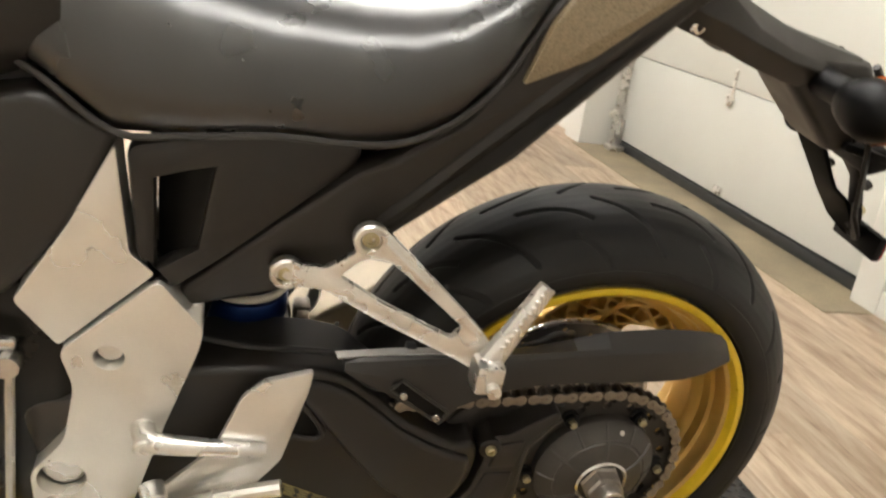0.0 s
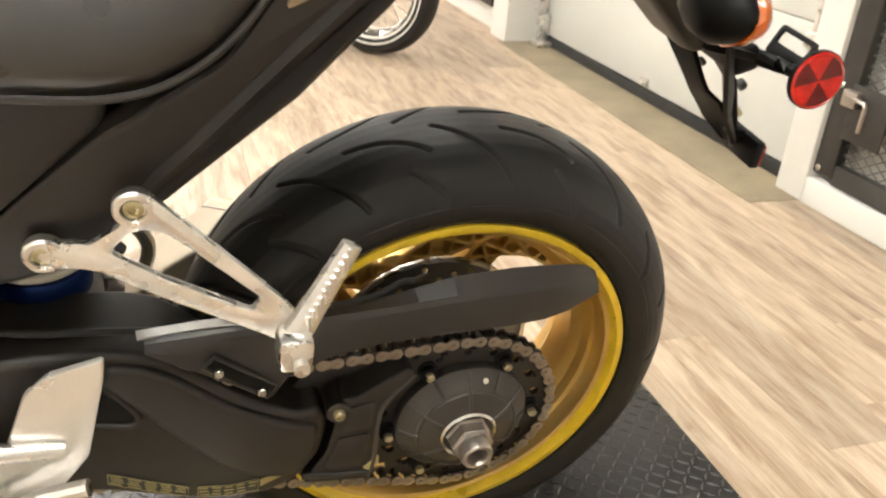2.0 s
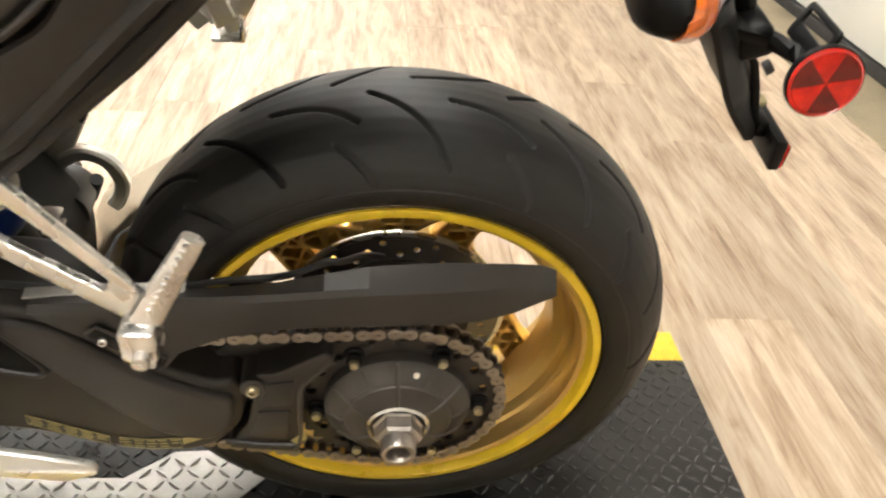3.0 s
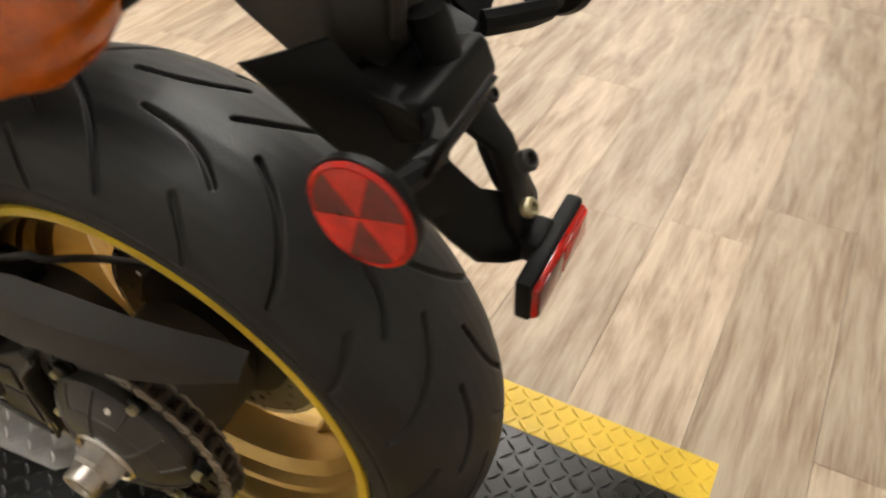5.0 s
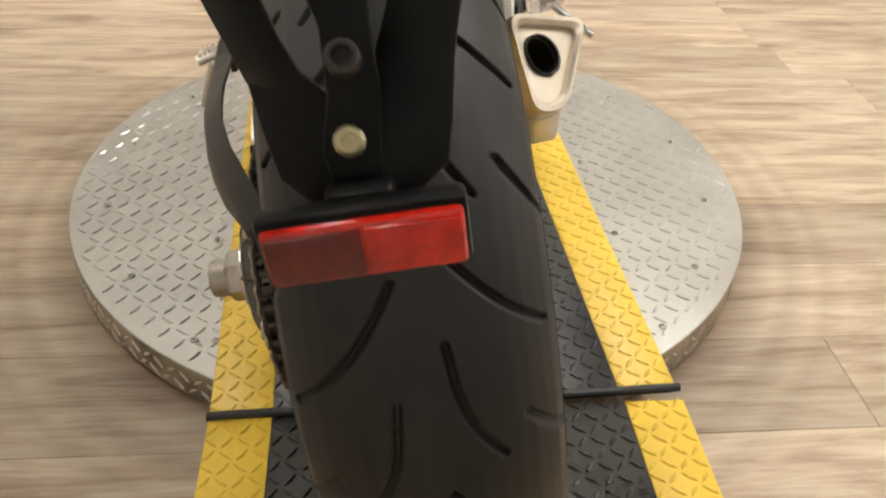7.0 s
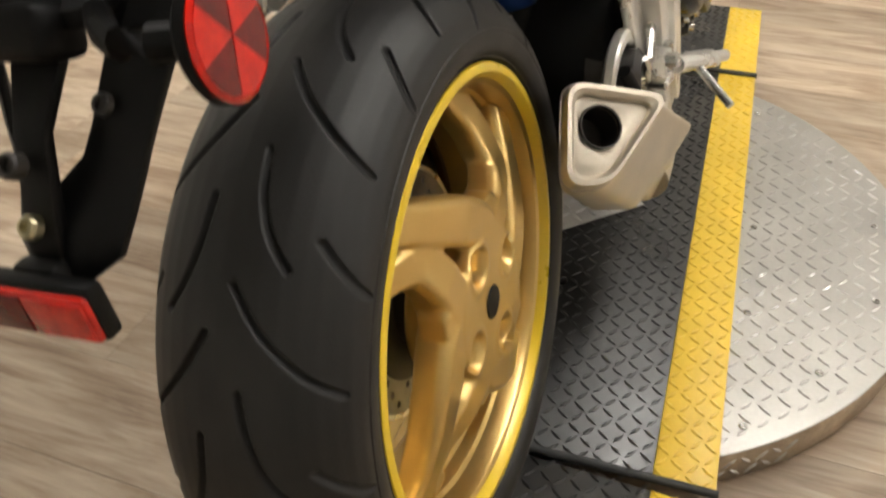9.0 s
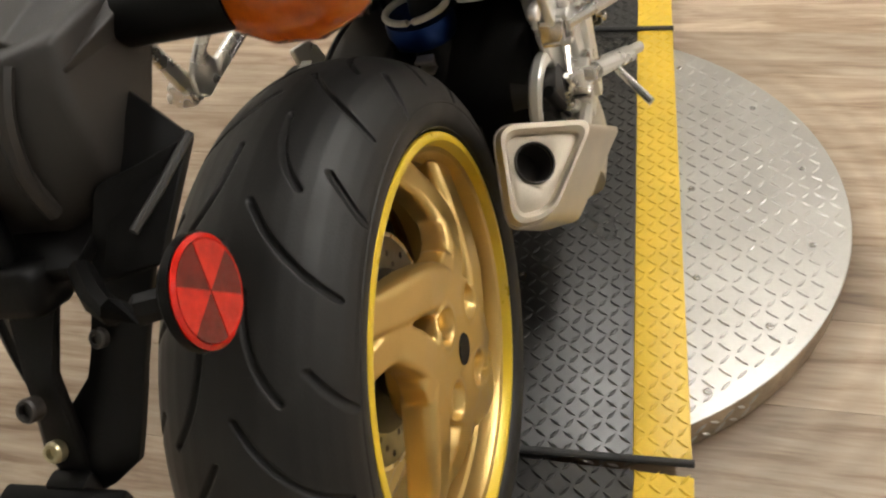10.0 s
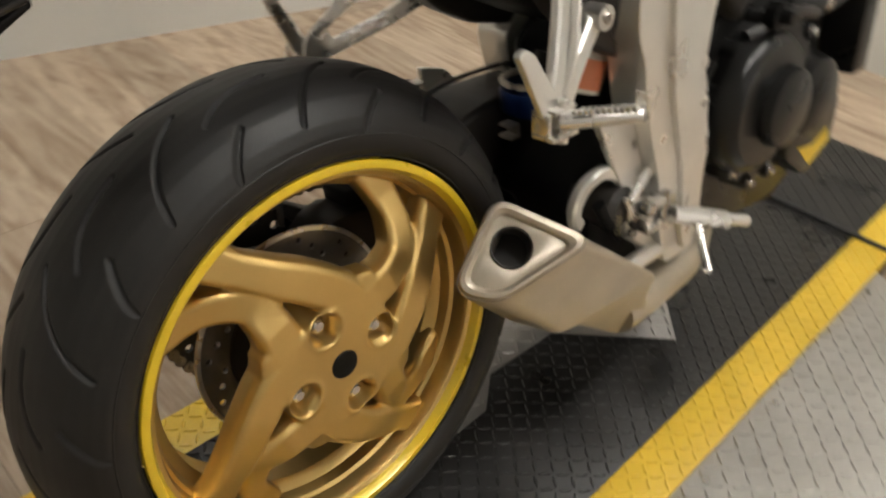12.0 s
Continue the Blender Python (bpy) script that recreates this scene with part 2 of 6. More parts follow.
def plate_bm(outer, y0, y1, holes=(), bev=0.003, warp=None, seg=2):
    """A plate in the x-z plane from y0 to y1, with holes and softened edges. warp(x, z) is added to y."""
    bm = bmesh.new()
    edges = []
    for loop in (outer, *holes):
        vs = [bm.verts.new((p[0], y0, p[1])) for p in loop]
        edges += [bm.edges.new((vs[i], vs[(i + 1) % len(vs)])) for i in range(len(vs))]
    bmesh.ops.triangle_fill(bm, use_beauty=True, edges=edges)
    bmesh.ops.dissolve_limit(bm, angle_limit=0.01, verts=bm.verts, edges=bm.edges)
    ext = bmesh.ops.extrude_face_region(bm, geom=bm.faces[:])
    bmesh.ops.translate(bm, vec=(0, y1 - y0, 0), verts=[g for g in ext["geom"] if isinstance(g, bmesh.types.BMVert)])
    bmesh.ops.recalc_face_normals(bm, faces=bm.faces)
    if bev:
        sharp = [e for e in bm.edges if len(e.link_faces) == 2 and e.calc_face_angle(0) > 1.0 and abs(e.verts[0].co.y - e.verts[1].co.y) < 1e-6]
        bmesh.ops.bevel(bm, geom=sharp, offset=bev, segments=seg, affect="EDGES", profile=0.5, clamp_overlap=True)
    if warp:
        for v in bm.verts:
            v.co.y += warp(v.co.x, v.co.z)
    return bm


def soften(bm, off=0.004, angle=25.0, seg=2):
    """Rounds all edges sharper than the angle."""
    bmesh.ops.recalc_face_normals(bm, faces=bm.faces)
    sharp = [e for e in bm.edges if len(e.link_faces) == 2 and e.calc_face_angle(0) > radians(angle)]
    bmesh.ops.bevel(bm, geom=sharp, offset=off, segments=seg, affect="EDGES", profile=0.5, clamp_overlap=True)
    return bm


def turned(bm, m):
    bmesh.ops.transform(bm, matrix=m, verts=bm.verts)
    return bm


def box_bm(cx, cy, cz, sx, sy, sz, bev=0.003, seg=2, m=None):
    bm = bmesh.new()
    bmesh.ops.create_cube(bm, size=1.0)
    bmesh.ops.scale(bm, vec=(sx, sy, sz), verts=bm.verts)
    if bev:
        bmesh.ops.bevel(bm, geom=bm.edges[:], offset=min(bev, 0.45 * min(sx, sy, sz)), segments=seg, affect="EDGES", profile=0.5)
    if m is not None:
        turned(bm, m)
    bmesh.ops.translate(bm, vec=(cx, cy, cz), verts=bm.verts)
    return bm


def lathe_bm(profile, n=64, axis="y", closed=True, at=(0, 0, 0), arc=None):
    """Turns a profile of (radius, along the axis) round an axis."""
    bm = bmesh.new()
    rings = []
    for i in range(n):
        a = 2 * math.pi * i / n
        c, s = math.cos(a), math.sin(a)
        rings.append([bm.verts.new((r * c, h, r * s) if axis == "y" else (r * c, r * s, h) if axis == "z" else (h, r * c, r * s)) for r, h in profile])
    k = len(profile)
    for i in range(n):
        a, b = rings[i], rings[(i + 1) % n]
        for j in range(k if closed else k - 1):
            bm.faces.new((a[j], a[(j + 1) % k], b[(j + 1) % k], b[j]))
    bmesh.ops.remove_doubles(bm, verts=bm.verts, dist=1e-6)
    bmesh.ops.translate(bm, vec=at, verts=bm.verts)
    return bm


def sweep_bm(path, sections, cap=True):
    """Skins closed sections (lists of 3D points, all of one length) into a solid."""
    bm = bmesh.new()
    rings = [[bm.verts.new(p) for p in sec] for sec in sections]
    k = len(rings[0])
    for a, b in zip(rings, rings[1:]):
        for j in range(k):
            bm.faces.new((a[j], a[(j + 1) % k], b[(j + 1) % k], b[j]))
    if cap:
        bm.faces.new(rings[0][::-1])
        bm.faces.new(rings[-1])
    return bm


def smooth_path(pts, n=6):
    """A path of points drawn out into a soft curve."""
    pts = [Vector(p) for p in pts]
    out = []
    for i in range(len(pts) - 1):
        a, b, c, d = pts[max(i - 1, 0)], pts[i], pts[i + 1], pts[min(i + 2, len(pts) - 1)]
        for j in range(n):
            t = j / n
            out.append(0.5 * ((2 * b) + (c - a) * t + (2 * a - 5 * b + 4 * c - d) * t * t + (3 * b - a - 3 * c + d) * t ** 3))
    out.append(pts[-1])
    return out


def tube_bm(path, radius, n=12, soft=0, flat=1.0, taper=None, side=None):
    """A round or flattened bar along a path. taper: the radius as a function of 0 to 1."""
    pts = smooth_path(path, soft) if soft else [Vector(p) for p in path]
    secs = []
    ref = Vector(side) if side else Vector((0, 1, 0))
    for i, p in enumerate(pts):
        d = (pts[min(i + 1, len(pts) - 1)] - pts[max(i - 1, 0)]).normalized()
        u = ref - d * ref.dot(d)
        if u.length < 1e-4:
            u = Vector((0, 0, 1)) - d * d.z
        u.normalize()
        v = d.cross(u)
        r = taper(i / max(1, len(pts) - 1)) if taper else radius
        secs.append([p + u * (r * flat * math.cos(2 * math.pi * j / n)) + v * (r * math.sin(2 * math.pi * j / n)) for j in range(n)])
    return sweep_bm(pts, secs)


def bar_bm(path, w, h, side=(0, 1, 0), soft=0, taper=None):
    """A bar of rounded rectangular section along a path; h lies along side, w across it."""
    pts = smooth_path(path, soft) if soft else [Vector(p) for p in path]
    secs = []
    for i, p in enumerate(pts):
        d = (pts[min(i + 1, len(pts) - 1)] - pts[max(i - 1, 0)]).normalized()
        u = (Vector(side) - d * Vector(side).dot(d)).normalized()
        v = d.cross(u)
        k = taper(i / max(1, len(pts) - 1)) if taper else 1.0
        c = 0.22 * min(w, h)
        a, b = w * k / 2, h / 2
        secs.append([p + v * x + u * y for x, y in ((a - c, b), (a, b - c), (a, c - b), (a - c, -b), (c - a, -b), (-a, c - b), (-a, b - c), (c - a, b))])
    return sweep_bm(None, secs)


def bolt_bm(at, axis, r=0.006, h=0.005):
    """A round-headed bolt with a hexagonal socket, along an axis."""
    bm = lathe_bm([(0, -0.002), (r, -0.002), (r, h * 0.6), (r * 0.8, h), (r * 0.5, h), (r * 0.45, h * 0.4), (0, h * 0.4)], 12, "z", closed=False)
    q = Vector((0, 0, 1)).rotation_difference(Vector(axis))
    return turned(bm, Matrix.Translation(at) @ q.to_matrix().to_4x4())


def merged(*bms):
    out = bmesh.new()
    for b in bms:
        me = bpy.data.meshes.new("tmp")
        b.to_mesh(me)
        b.free()
        out.from_mesh(me)
        bpy.data.meshes.remove(me)
    return out


def thing(name, label, category, m=None, group="", kind=""):
    ob = new(name)
    ob.empty_display_size = 0.05
    if m is not None:
        ob.matrix_basis = m
    return tagged(ob, label, category, group, kind)


# ---- the room ----
def slab(name, pts, z0, z1, mat, kind="structure", label="", category=""):
    """An upright or flat solid from a plan outline."""
    bm = bmesh.new()
    vs = [bm.verts.new((x, y, z0)) for x, y in pts]
    f = bm.faces.new(vs)
    e = bmesh.ops.extrude_face_region(bm, geom=[f])
    bmesh.ops.translate(bm, vec=(0, 0, z1 - z0), verts=[g for g in e["geom"] if isinstance(g, bmesh.types.BMVert)])
    return tagged(part(name, bm, mat), label, category, kind=kind)


def rect(x0, x1, y0, y1):
    return [(x0, y0), (x1, y0), (x1, y1), (x0, y1)]


CEIL_Z = 2.9
floor = slab("floor", rect(-1.9, 2.45, -12.2, 2.4), FLOOR_Z - 0.1, FLOOR_Z - 0.004, FLOOR_BASE, label="beige wood-look vinyl plank floor of a showroom", category="floor")
slab("ceiling", rect(-1.9, 2.45, -12.2, 2.4), CEIL_Z, CEIL_Z + 0.1, CEIL, label="unseen dark grey ceiling that keeps bounce light low", category="ceiling")
slab("wall_door_side", rect(-1.95, -1.75, -1.32, 2.4), FLOOR_Z, CEIL_Z, WHITE, label="off-white painted wall behind the mesh gate", category="wall")
slab("wall_over_door", rect(-1.95, -1.72, -3.55, -1.32), 2.1, CEIL_Z, WHITE, label="off-white wall over the sectional door", category="wall")
slab("wall_beyond_door", rect(-1.95, -1.56, -12.2, -3.62), FLOOR_Z, CEIL_Z, WHITE, label="white wall beyond the sectional door", category="wall")
# end wall is out of view, set back to hold the added lamps
slab("wall_end", rect(-1.95, 2.45, -12.3, -12.2), FLOOR_Z, CEIL_Z, WHITE, label="unseen white end wall closing the lengthened room", category="wall")
slab("wall_front", rect(2.25, 2.45, -12.2, 2.4), FLOOR_Z, CEIL_Z, WHITE, label="white wall ahead of the motorcycle", category="wall")
slab("wall_left", [(-1.8, 2.16), (2.3, 1.28), (2.34, 1.4), (-1.75, 2.3)], FLOOR_Z, CEIL_Z, WHITE, label="white painted wall beside the turntable", category="wall")
slab("door_jamb", rect(-1.72, -1.5, -3.72, -3.5), FLOOR_Z, 2.2, WHITE, label="white painted jamb at the end of the sectional door", category="door jamb")
slab("threshold", rect(-1.74, -1.46, -3.5, -1.2), FLOOR_Z - 0.002, FLOOR_Z + 0.004, material("plywood", (0.265, 0.215, 0.140), 0.6, var=0.35, scale=5, fine=90, bump=0.1), label="worn brown plywood strip in front of the door", category="threshold")

# sectional door
door = thing("sectional_door", "white insulated sectional garage door with black bottom seal", "garage door", kind="structure")
z = FLOOR_Z + 0.055
for h in (0.48, 0.52, 0.52, 0.52):
    part("door_section", box_bm(-1.745, -2.41, z + h / 2, 0.045, 2.16, h - 0.004, 0.006), DOOR_WHITE, door)
    z += h
part("bottom_seal", box_bm(-1.735, -2.41, FLOOR_Z + 0.026, 0.04, 2.16, 0.05, 0.008), RUBBER_SEAL, door, "black rubber bottom seal")
part("door_track", box_bm(-1.70, -3.47, 1.0, 0.05, 0.03, 2.1, 0.004), ALLOY, door, "galvanised steel door track")
for y, zz in ((-2.43, FLOOR_Z + 0.48), (-1.4, FLOOR_Z + 0.48)):
    part("hinge", merged(box_bm(-1.718, y, zz + 0.06, 0.01, 0.02, 0.16, 0.003), box_bm(-1.712, y, zz, 0.016, 0.05, 0.05, 0.006)), ALLOY, door, "zinc hinge plate on the panel joint")
part("seal_clip", box_bm(-1.715, -2.35, FLOOR_Z + 0.085, 0.02, 0.06, 0.035, 0.005), ALLOY, door, "zinc clip over the bottom seal")
part("roller_bracket", merged(box_bm(-1.69, -3.43, FLOOR_Z + 0.09, 0.06, 0.05, 0.16, 0.006), box_bm(-1.665, -3.37, FLOOR_Z + 0.02, 0.09, 0.09, 0.03, 0.006), lathe_bm([(0, -0.02), (0.022, -0.02), (0.022, 0.02), (0, 0.02)], 16, "y", False, (-1.65, -3.42, FLOOR_Z + 0.2))), ALLOY, door, "zinc bottom roller bracket")

# mesh gate
gate = thing("mesh_gate", "dark steel gate with expanded mesh in a white frame", "gate", kind="structure")
part("white_post", box_bm(-1.70, -1.255, 1.0, 0.1, 0.13, 2.14, 0.008), WHITE, gate, "white painted post")
part("white_rail", box_bm(-1.70, -0.49, FLOOR_Z + 0.045, 0.1, 1.4, 0.09, 0.008), WHITE, gate, "white painted bottom rail")
part("steel_stile", box_bm(-1.685, -1.145, 1.04, 0.04, 0.085, 2.0, 0.004), DARK_FRAME, gate)
part("steel_rail", box_bm(-1.685, -0.46, 0.055, 0.04, 1.28, 0.065, 0.004), DARK_FRAME, gate)
gm = bmesh.new()
for k in range(-32, 76):
    for sgn in (1, -1):
        y0, z0 = -1.1, 0.09 + k * 0.031
        y1, z1 = -0.2, z0 + sgn * 0.9 * 0.62
        pts = []
        for yy in np.linspace(y0, y1, 2):
            pts.append((yy, z0 + (yy - y0) * sgn * 0.62))
        (ya, za), (yb, zb) = pts
        lo, hi = 0.09, 1.1
        if max(za, zb) < lo or min(za, zb) > hi:
            continue

        def clip(ya, za, yb, zb, v):
            return ya + (yb - ya) * (v - za) / (zb - za)
        if za < lo:
            ya, za = clip(ya, za, yb, zb, lo), lo
        if zb < lo:
            yb, zb = clip(ya, za, yb, zb, lo), lo
        if za > hi:
            ya, za = clip(ya, za, yb, zb, hi), hi
        if zb > hi:
            yb, zb = clip(ya, za, yb, zb, hi), hi
        b = box_bm(0, 0, 0, 0.003, math.hypot(yb - ya, zb - za), 0.0042, 0)
        turned(b, Matrix.Translation((-1.69 + 0.002 * sgn, (ya + yb) / 2, (za + zb) / 2)) @ Matrix.Rotation(math.atan2(zb - za, yb - ya), 4, "X"))
        gm = merged(gm, b)
tagged(part("mesh", gm, GREY_MESH, gate, "diamond expanded steel mesh"), kind="stuff")
part("latch_plate", box_bm(-1.66, -1.03, 0.26, 0.008, 0.16, 0.17, 0.003), DARK_FRAME, gate, "dark latch backing plate")
part("latch", merged(box_bm(-1.65, -1.10, 0.30, 0.02, 0.06, 0.05, 0.004), tube_bm([(-1.64, -1.11, 0.305), (-1.635, -1.03, 0.305), (-1.632, -1.02, 0.295), (-1.632, -1.02, 0.22)], 0.007, 8)), NUT, gate, "zinc slide-bolt latch with a hanging handle")
for zz in (0.06, 0.33):
    part("bolt", bolt_bm((-1.663, -1.16, zz), (1, 0, 0), 0.012, 0.008), STEEL, gate)

# louvred panel beyond the door
louvre = thing("window_louvre", "dark framed panel with pale closed blinds beyond the door", "window", kind="structure")
part("frame", plate_bm([(-4.55, 0.0), (-3.82, 0.0), (-3.82, 1.9), (-4.55, 1.9)], -0.02, 0.02, [[(-4.49, 0.07), (-3.88, 0.07), (-3.88, 1.84), (-4.49, 1.84)]], 0.004), DARK_FRAME, louvre).matrix_local = Matrix(((0, 1, 0, -1.545), (1, 0, 0, 0), (0, 0, 1, FLOOR_Z + 0.13), (0, 0, 0, 1)))
for i in range(42):
    part("slat", box_bm(-1.545, -4.185, FLOOR_Z + 0.22 + i * 0.042, 0.006, 0.6, 0.036, 0, m=Matrix.Rotation(0.5, 4, "Y")), GREY_MESH, louvre)

# ceiling lights, all out of view; the one by the wall is fill
def ceiling_lamp(x, y, glow, label, h=1.25):
    ob = thing("ceiling_light", label, "ceiling light", pose(x, y, CEIL_Z), group="ceiling lights")
    part("frame", plate_bm(rounded([(-h, -0.17), (h, -0.17), (h, 0.17), (-h, 0.17)], 0.02), 0, 0.05, [rounded([(0.04 - h, -0.14), (h - 0.04, -0.14), (h - 0.04, 0.14), (0.04 - h, 0.14)], 0.02)], 0.004), WHITE, ob).matrix_local = Matrix.Rotation(radians(-90), 4, "X")
    part("diffuser", box_bm(0, 0, -0.035, 2 * h - 0.1, 0.27, 0.012, 0.003), glow, ob, "glowing warm white diffuser")
    return ob


lamp = ceiling_lamp(0.86, -1.0, GLOW, "unseen long white ceiling light panel with a warm diffuser", 1.3)
# unseen copies down the room, added for glints on seat and floor
for y in (-4.3, -7.35, -10.4):
    copy_thing(lamp, pose(0.9, y, CEIL_Z))
# made-up lamp, added as fill for the tyre and left side
ceiling_lamp(0.70, 0.95, GLOW_FILL, "unseen fill light panel added to brighten the motorcycle's left side", 0.9)


# ---- turntable and boards ----
def tread(bars, length, width, height):
    """Raised lens-shaped bars: rows of x, y, turn; one mesh of verts and faces."""
    vs, fs = [], []
    for x, y, z, a in bars:
        c, s = math.cos(a), math.sin(a)
        k = len(vs)
        for u, v, w in ((length / 2, 0, 0), (0.05 * length, width / 2, 0), (-0.05 * length, width / 2, 0), (-length / 2, 0, 0), (-0.05 * length, -width / 2, 0), (0.05 * length, -width / 2, 0), (length * 0.3, 0, height), (-length * 0.3, 0, height)):
            vs.append((x + u * c - v * s, y + u * s + v * c, z + w))
        fs += [(k, k + 1, k + 6), (k + 1, k + 2, k + 7, k + 6), (k + 2, k + 3, k + 7), (k + 3, k + 4, k + 7), (k + 4, k + 5, k + 6, k + 7), (k + 5, k, k + 6)]
    return vs, fs


def tread_grid(x0, x1, y0, y1, z, pitch, inside=lambda x, y: True):
    out = []
    for i in range(int((x1 - x0) / pitch) + 1):
        for j in range(int((y1 - y0) / pitch) + 1):
            x, y = x0 + (i + 0.5) * pitch, y0 + (j + 0.5) * pitch
            if x < x1 and y < y1 and inside(x, y):
                out.append((x, y, z, radians(45 if (i + j) % 2 else -45) + radians(8)))
    return out


DISC = (0.66, -0.035)
DISC_R = 0.585
turntable = thing("turntable", "round silver tread-plate turntable with a worn edge", "turntable", pose(DISC[0], DISC[1], 0))
part("edge_ring", lathe_bm([(0, FLOOR_Z), (DISC_R - 0.002, FLOOR_Z), (DISC_R, FLOOR_Z + 0.004), (DISC_R, -0.022), (DISC_R - 0.004, -0.0145), (0, -0.0145)], 160, "z", False), PLATE_EDGE, turntable, "scuffed metal edge band")
part("tread_top", lathe_bm([(0, -0.014), (DISC_R - 0.001, -0.014), (DISC_R, -0.0125), (DISC_R - 0.001, -0.011), (0, -0.011)], 160, "z", False), PLATE_METAL, turntable, "silver aluminium tread plate")
v, f = tread(tread_grid(-0.6, 0.6, -0.6, 0.6, -0.0115, 0.0245, lambda x, y: math.hypot(x, y) < DISC_R - 0.014), 0.0265, 0.0072, 0.0026)
tagged(raw("tread_pattern", v, f, PLATE_METAL, turntable, smooth=False), kind="stuff")
vs, fs = [], []
for k in range(150):
    for row in range(2):
        a0 = 2 * math.pi * (k + 0.5 * row) / 150
        if not 0.30 * math.pi < a0 < 1.25 * math.pi:
            continue
        tw = radians(40 if k % 2 else -40)
        i0 = len(vs)
        for u, v, w in ((0.0125, 0, 0), (0, 0.0035, 0), (-0.0125, 0, 0), (0, -0.0035, 0), (0.006, 0, 0.0022), (-0.006, 0, 0.0022)):
            s, h = u * math.cos(tw) - v * math.sin(tw), u * math.sin(tw) + v * math.cos(tw)
            a = a0 + s / DISC_R
            vs.append(((DISC_R + w) * math.cos(a), (DISC_R + w) * math.sin(a), -0.054 + 0.021 * row + h))
        fs += [(i0, i0 + 1, i0 + 4), (i0 + 1, i0 + 2, i0 + 5, i0 + 4), (i0 + 2, i0 + 3, i0 + 5), (i0 + 3, i0, i0 + 4, i0 + 5)]
tagged(raw("edge_tread", vs, fs, PLATE_METAL, turntable, smooth=False), kind="stuff")
for k in range(16):
    a = radians(11 + 22.5 * k)
    part("screw", bolt_bm((0.525 * math.cos(a), 0.525 * math.sin(a), -0.011), (0, 0, 1), 0.006, 0.003), STEEL, turntable)
for x, y in ((0.23, -0.377), (0.46, -0.363), (0.687, -0.354), (0.226, 0.289), (0.458, 0.286), (0.70, 0.285)):
    part("screw", bolt_bm((x - DISC[0], y - DISC[1], -0.011), (0, 0, 1), 0.006, 0.003), STEEL, turntable)


def board(x0, x1, y0, y1, label, m, base):
    """A rubber tread board with yellow borders down both sides."""
    ob = thing("tread_board", label, "ramp board", m, group="tread boards")
    b = 0.078
    part("base", box_bm((x0 + x1) / 2, (y0 + y1) / 2, (base - 0.006) / 2, x1 - x0, y1 - y0 - 0.006, -0.006 - base, 0.002), DARK_FRAME, ob)
    for nm, ya, yb, mat in (("black_tread", y0 + b, y1 - b, MAT_BLACK), ("yellow_border", y0, y0 + b, MAT_YELLOW), ("yellow_border", y1 - b, y1, MAT_YELLOW)):
        sheet = part(nm, box_bm((x0 + x1) / 2, (ya + yb) / 2, -0.0025, x1 - x0, yb - ya, 0.007, 0.0015), mat, ob)
        v, f = tread(tread_grid(x0, x1, ya + 0.002, yb - 0.002, 0.0009, 0.0195), 0.0225, 0.0062, 0.0022)
        tagged(raw("tread_pattern", v, f, mat, sheet, smooth=False), kind="stuff")
    return ob


board(-0.522, 0.078, -0.357, 0.248, "black rubber tread board with yellow borders under the rear tyre", None, FLOOR_Z)
tilt = pose(0.085, -0.05, 0, 0, 0, 2.2)
board(0.002, 1.14, -0.305, 0.298, "black rubber tread board with yellow borders across the turntable", tilt, -0.009)
board(1.146, 1.52, -0.305, 0.298, "black rubber tread board with yellow borders ahead of the turntable", tilt, FLOOR_Z)
for x in (0.0, 1.143):
    tagged(part("seam_rod", turned(tube_bm([(x, -0.307, 0.004), (x, 0.3, 0.004)], 0.0058, 10), tilt), RUBBER_SEAL), "thin black rod lying in the joint of boards", "rod", "seam rods")
sheet = thing("loose_tread_sheet", "loose silver tread-plate sheet lying on the boards", "metal sheet")
outline = [(0.670, -0.165), (0.796, -0.043), (0.66, 0.11), (0.25, 0.08), (0.168, -0.012), (0.236, -0.064), (0.30, -0.060), (0.36, -0.012), (0.515, -0.012)]


def within(x, y, pts, gap):
    """Whether a point lies inside an outline, some way from its edges."""
    odd, near = False, 9.0
    for (ax, ay), (bx, by) in zip(pts, pts[1:] + pts[:1]):
        if (ay > y) != (by > y) and x < ax + (y - ay) * (bx - ax) / (by - ay):
            odd = not odd
        t = max(0.0, min(1.0, ((x - ax) * (bx - ax) + (y - ay) * (by - ay)) / ((bx - ax) ** 2 + (by - ay) ** 2)))
        near = min(near, math.hypot(x - ax - t * (bx - ax), y - ay - t * (by - ay)))
    return odd and near > gap


part("sheet", turned(plate_bm(outline, 0, 0.002, (), 0.0005), Matrix(((1, 0, 0, 0), (0, 0, 1, 0), (0, 1, 0, 0.0035), (0, 0, 0, 1)))), SHEET, sheet)
v, f = tread(tread_grid(0.15, 0.82, -0.18, 0.12, 0.0053, 0.0215, lambda x, y: within(x, y, outline, 0.007)), 0.024, 0.0072, 0.003)
tagged(raw("tread_pattern", v, f, SHEET, sheet, smooth=False), kind="stuff")

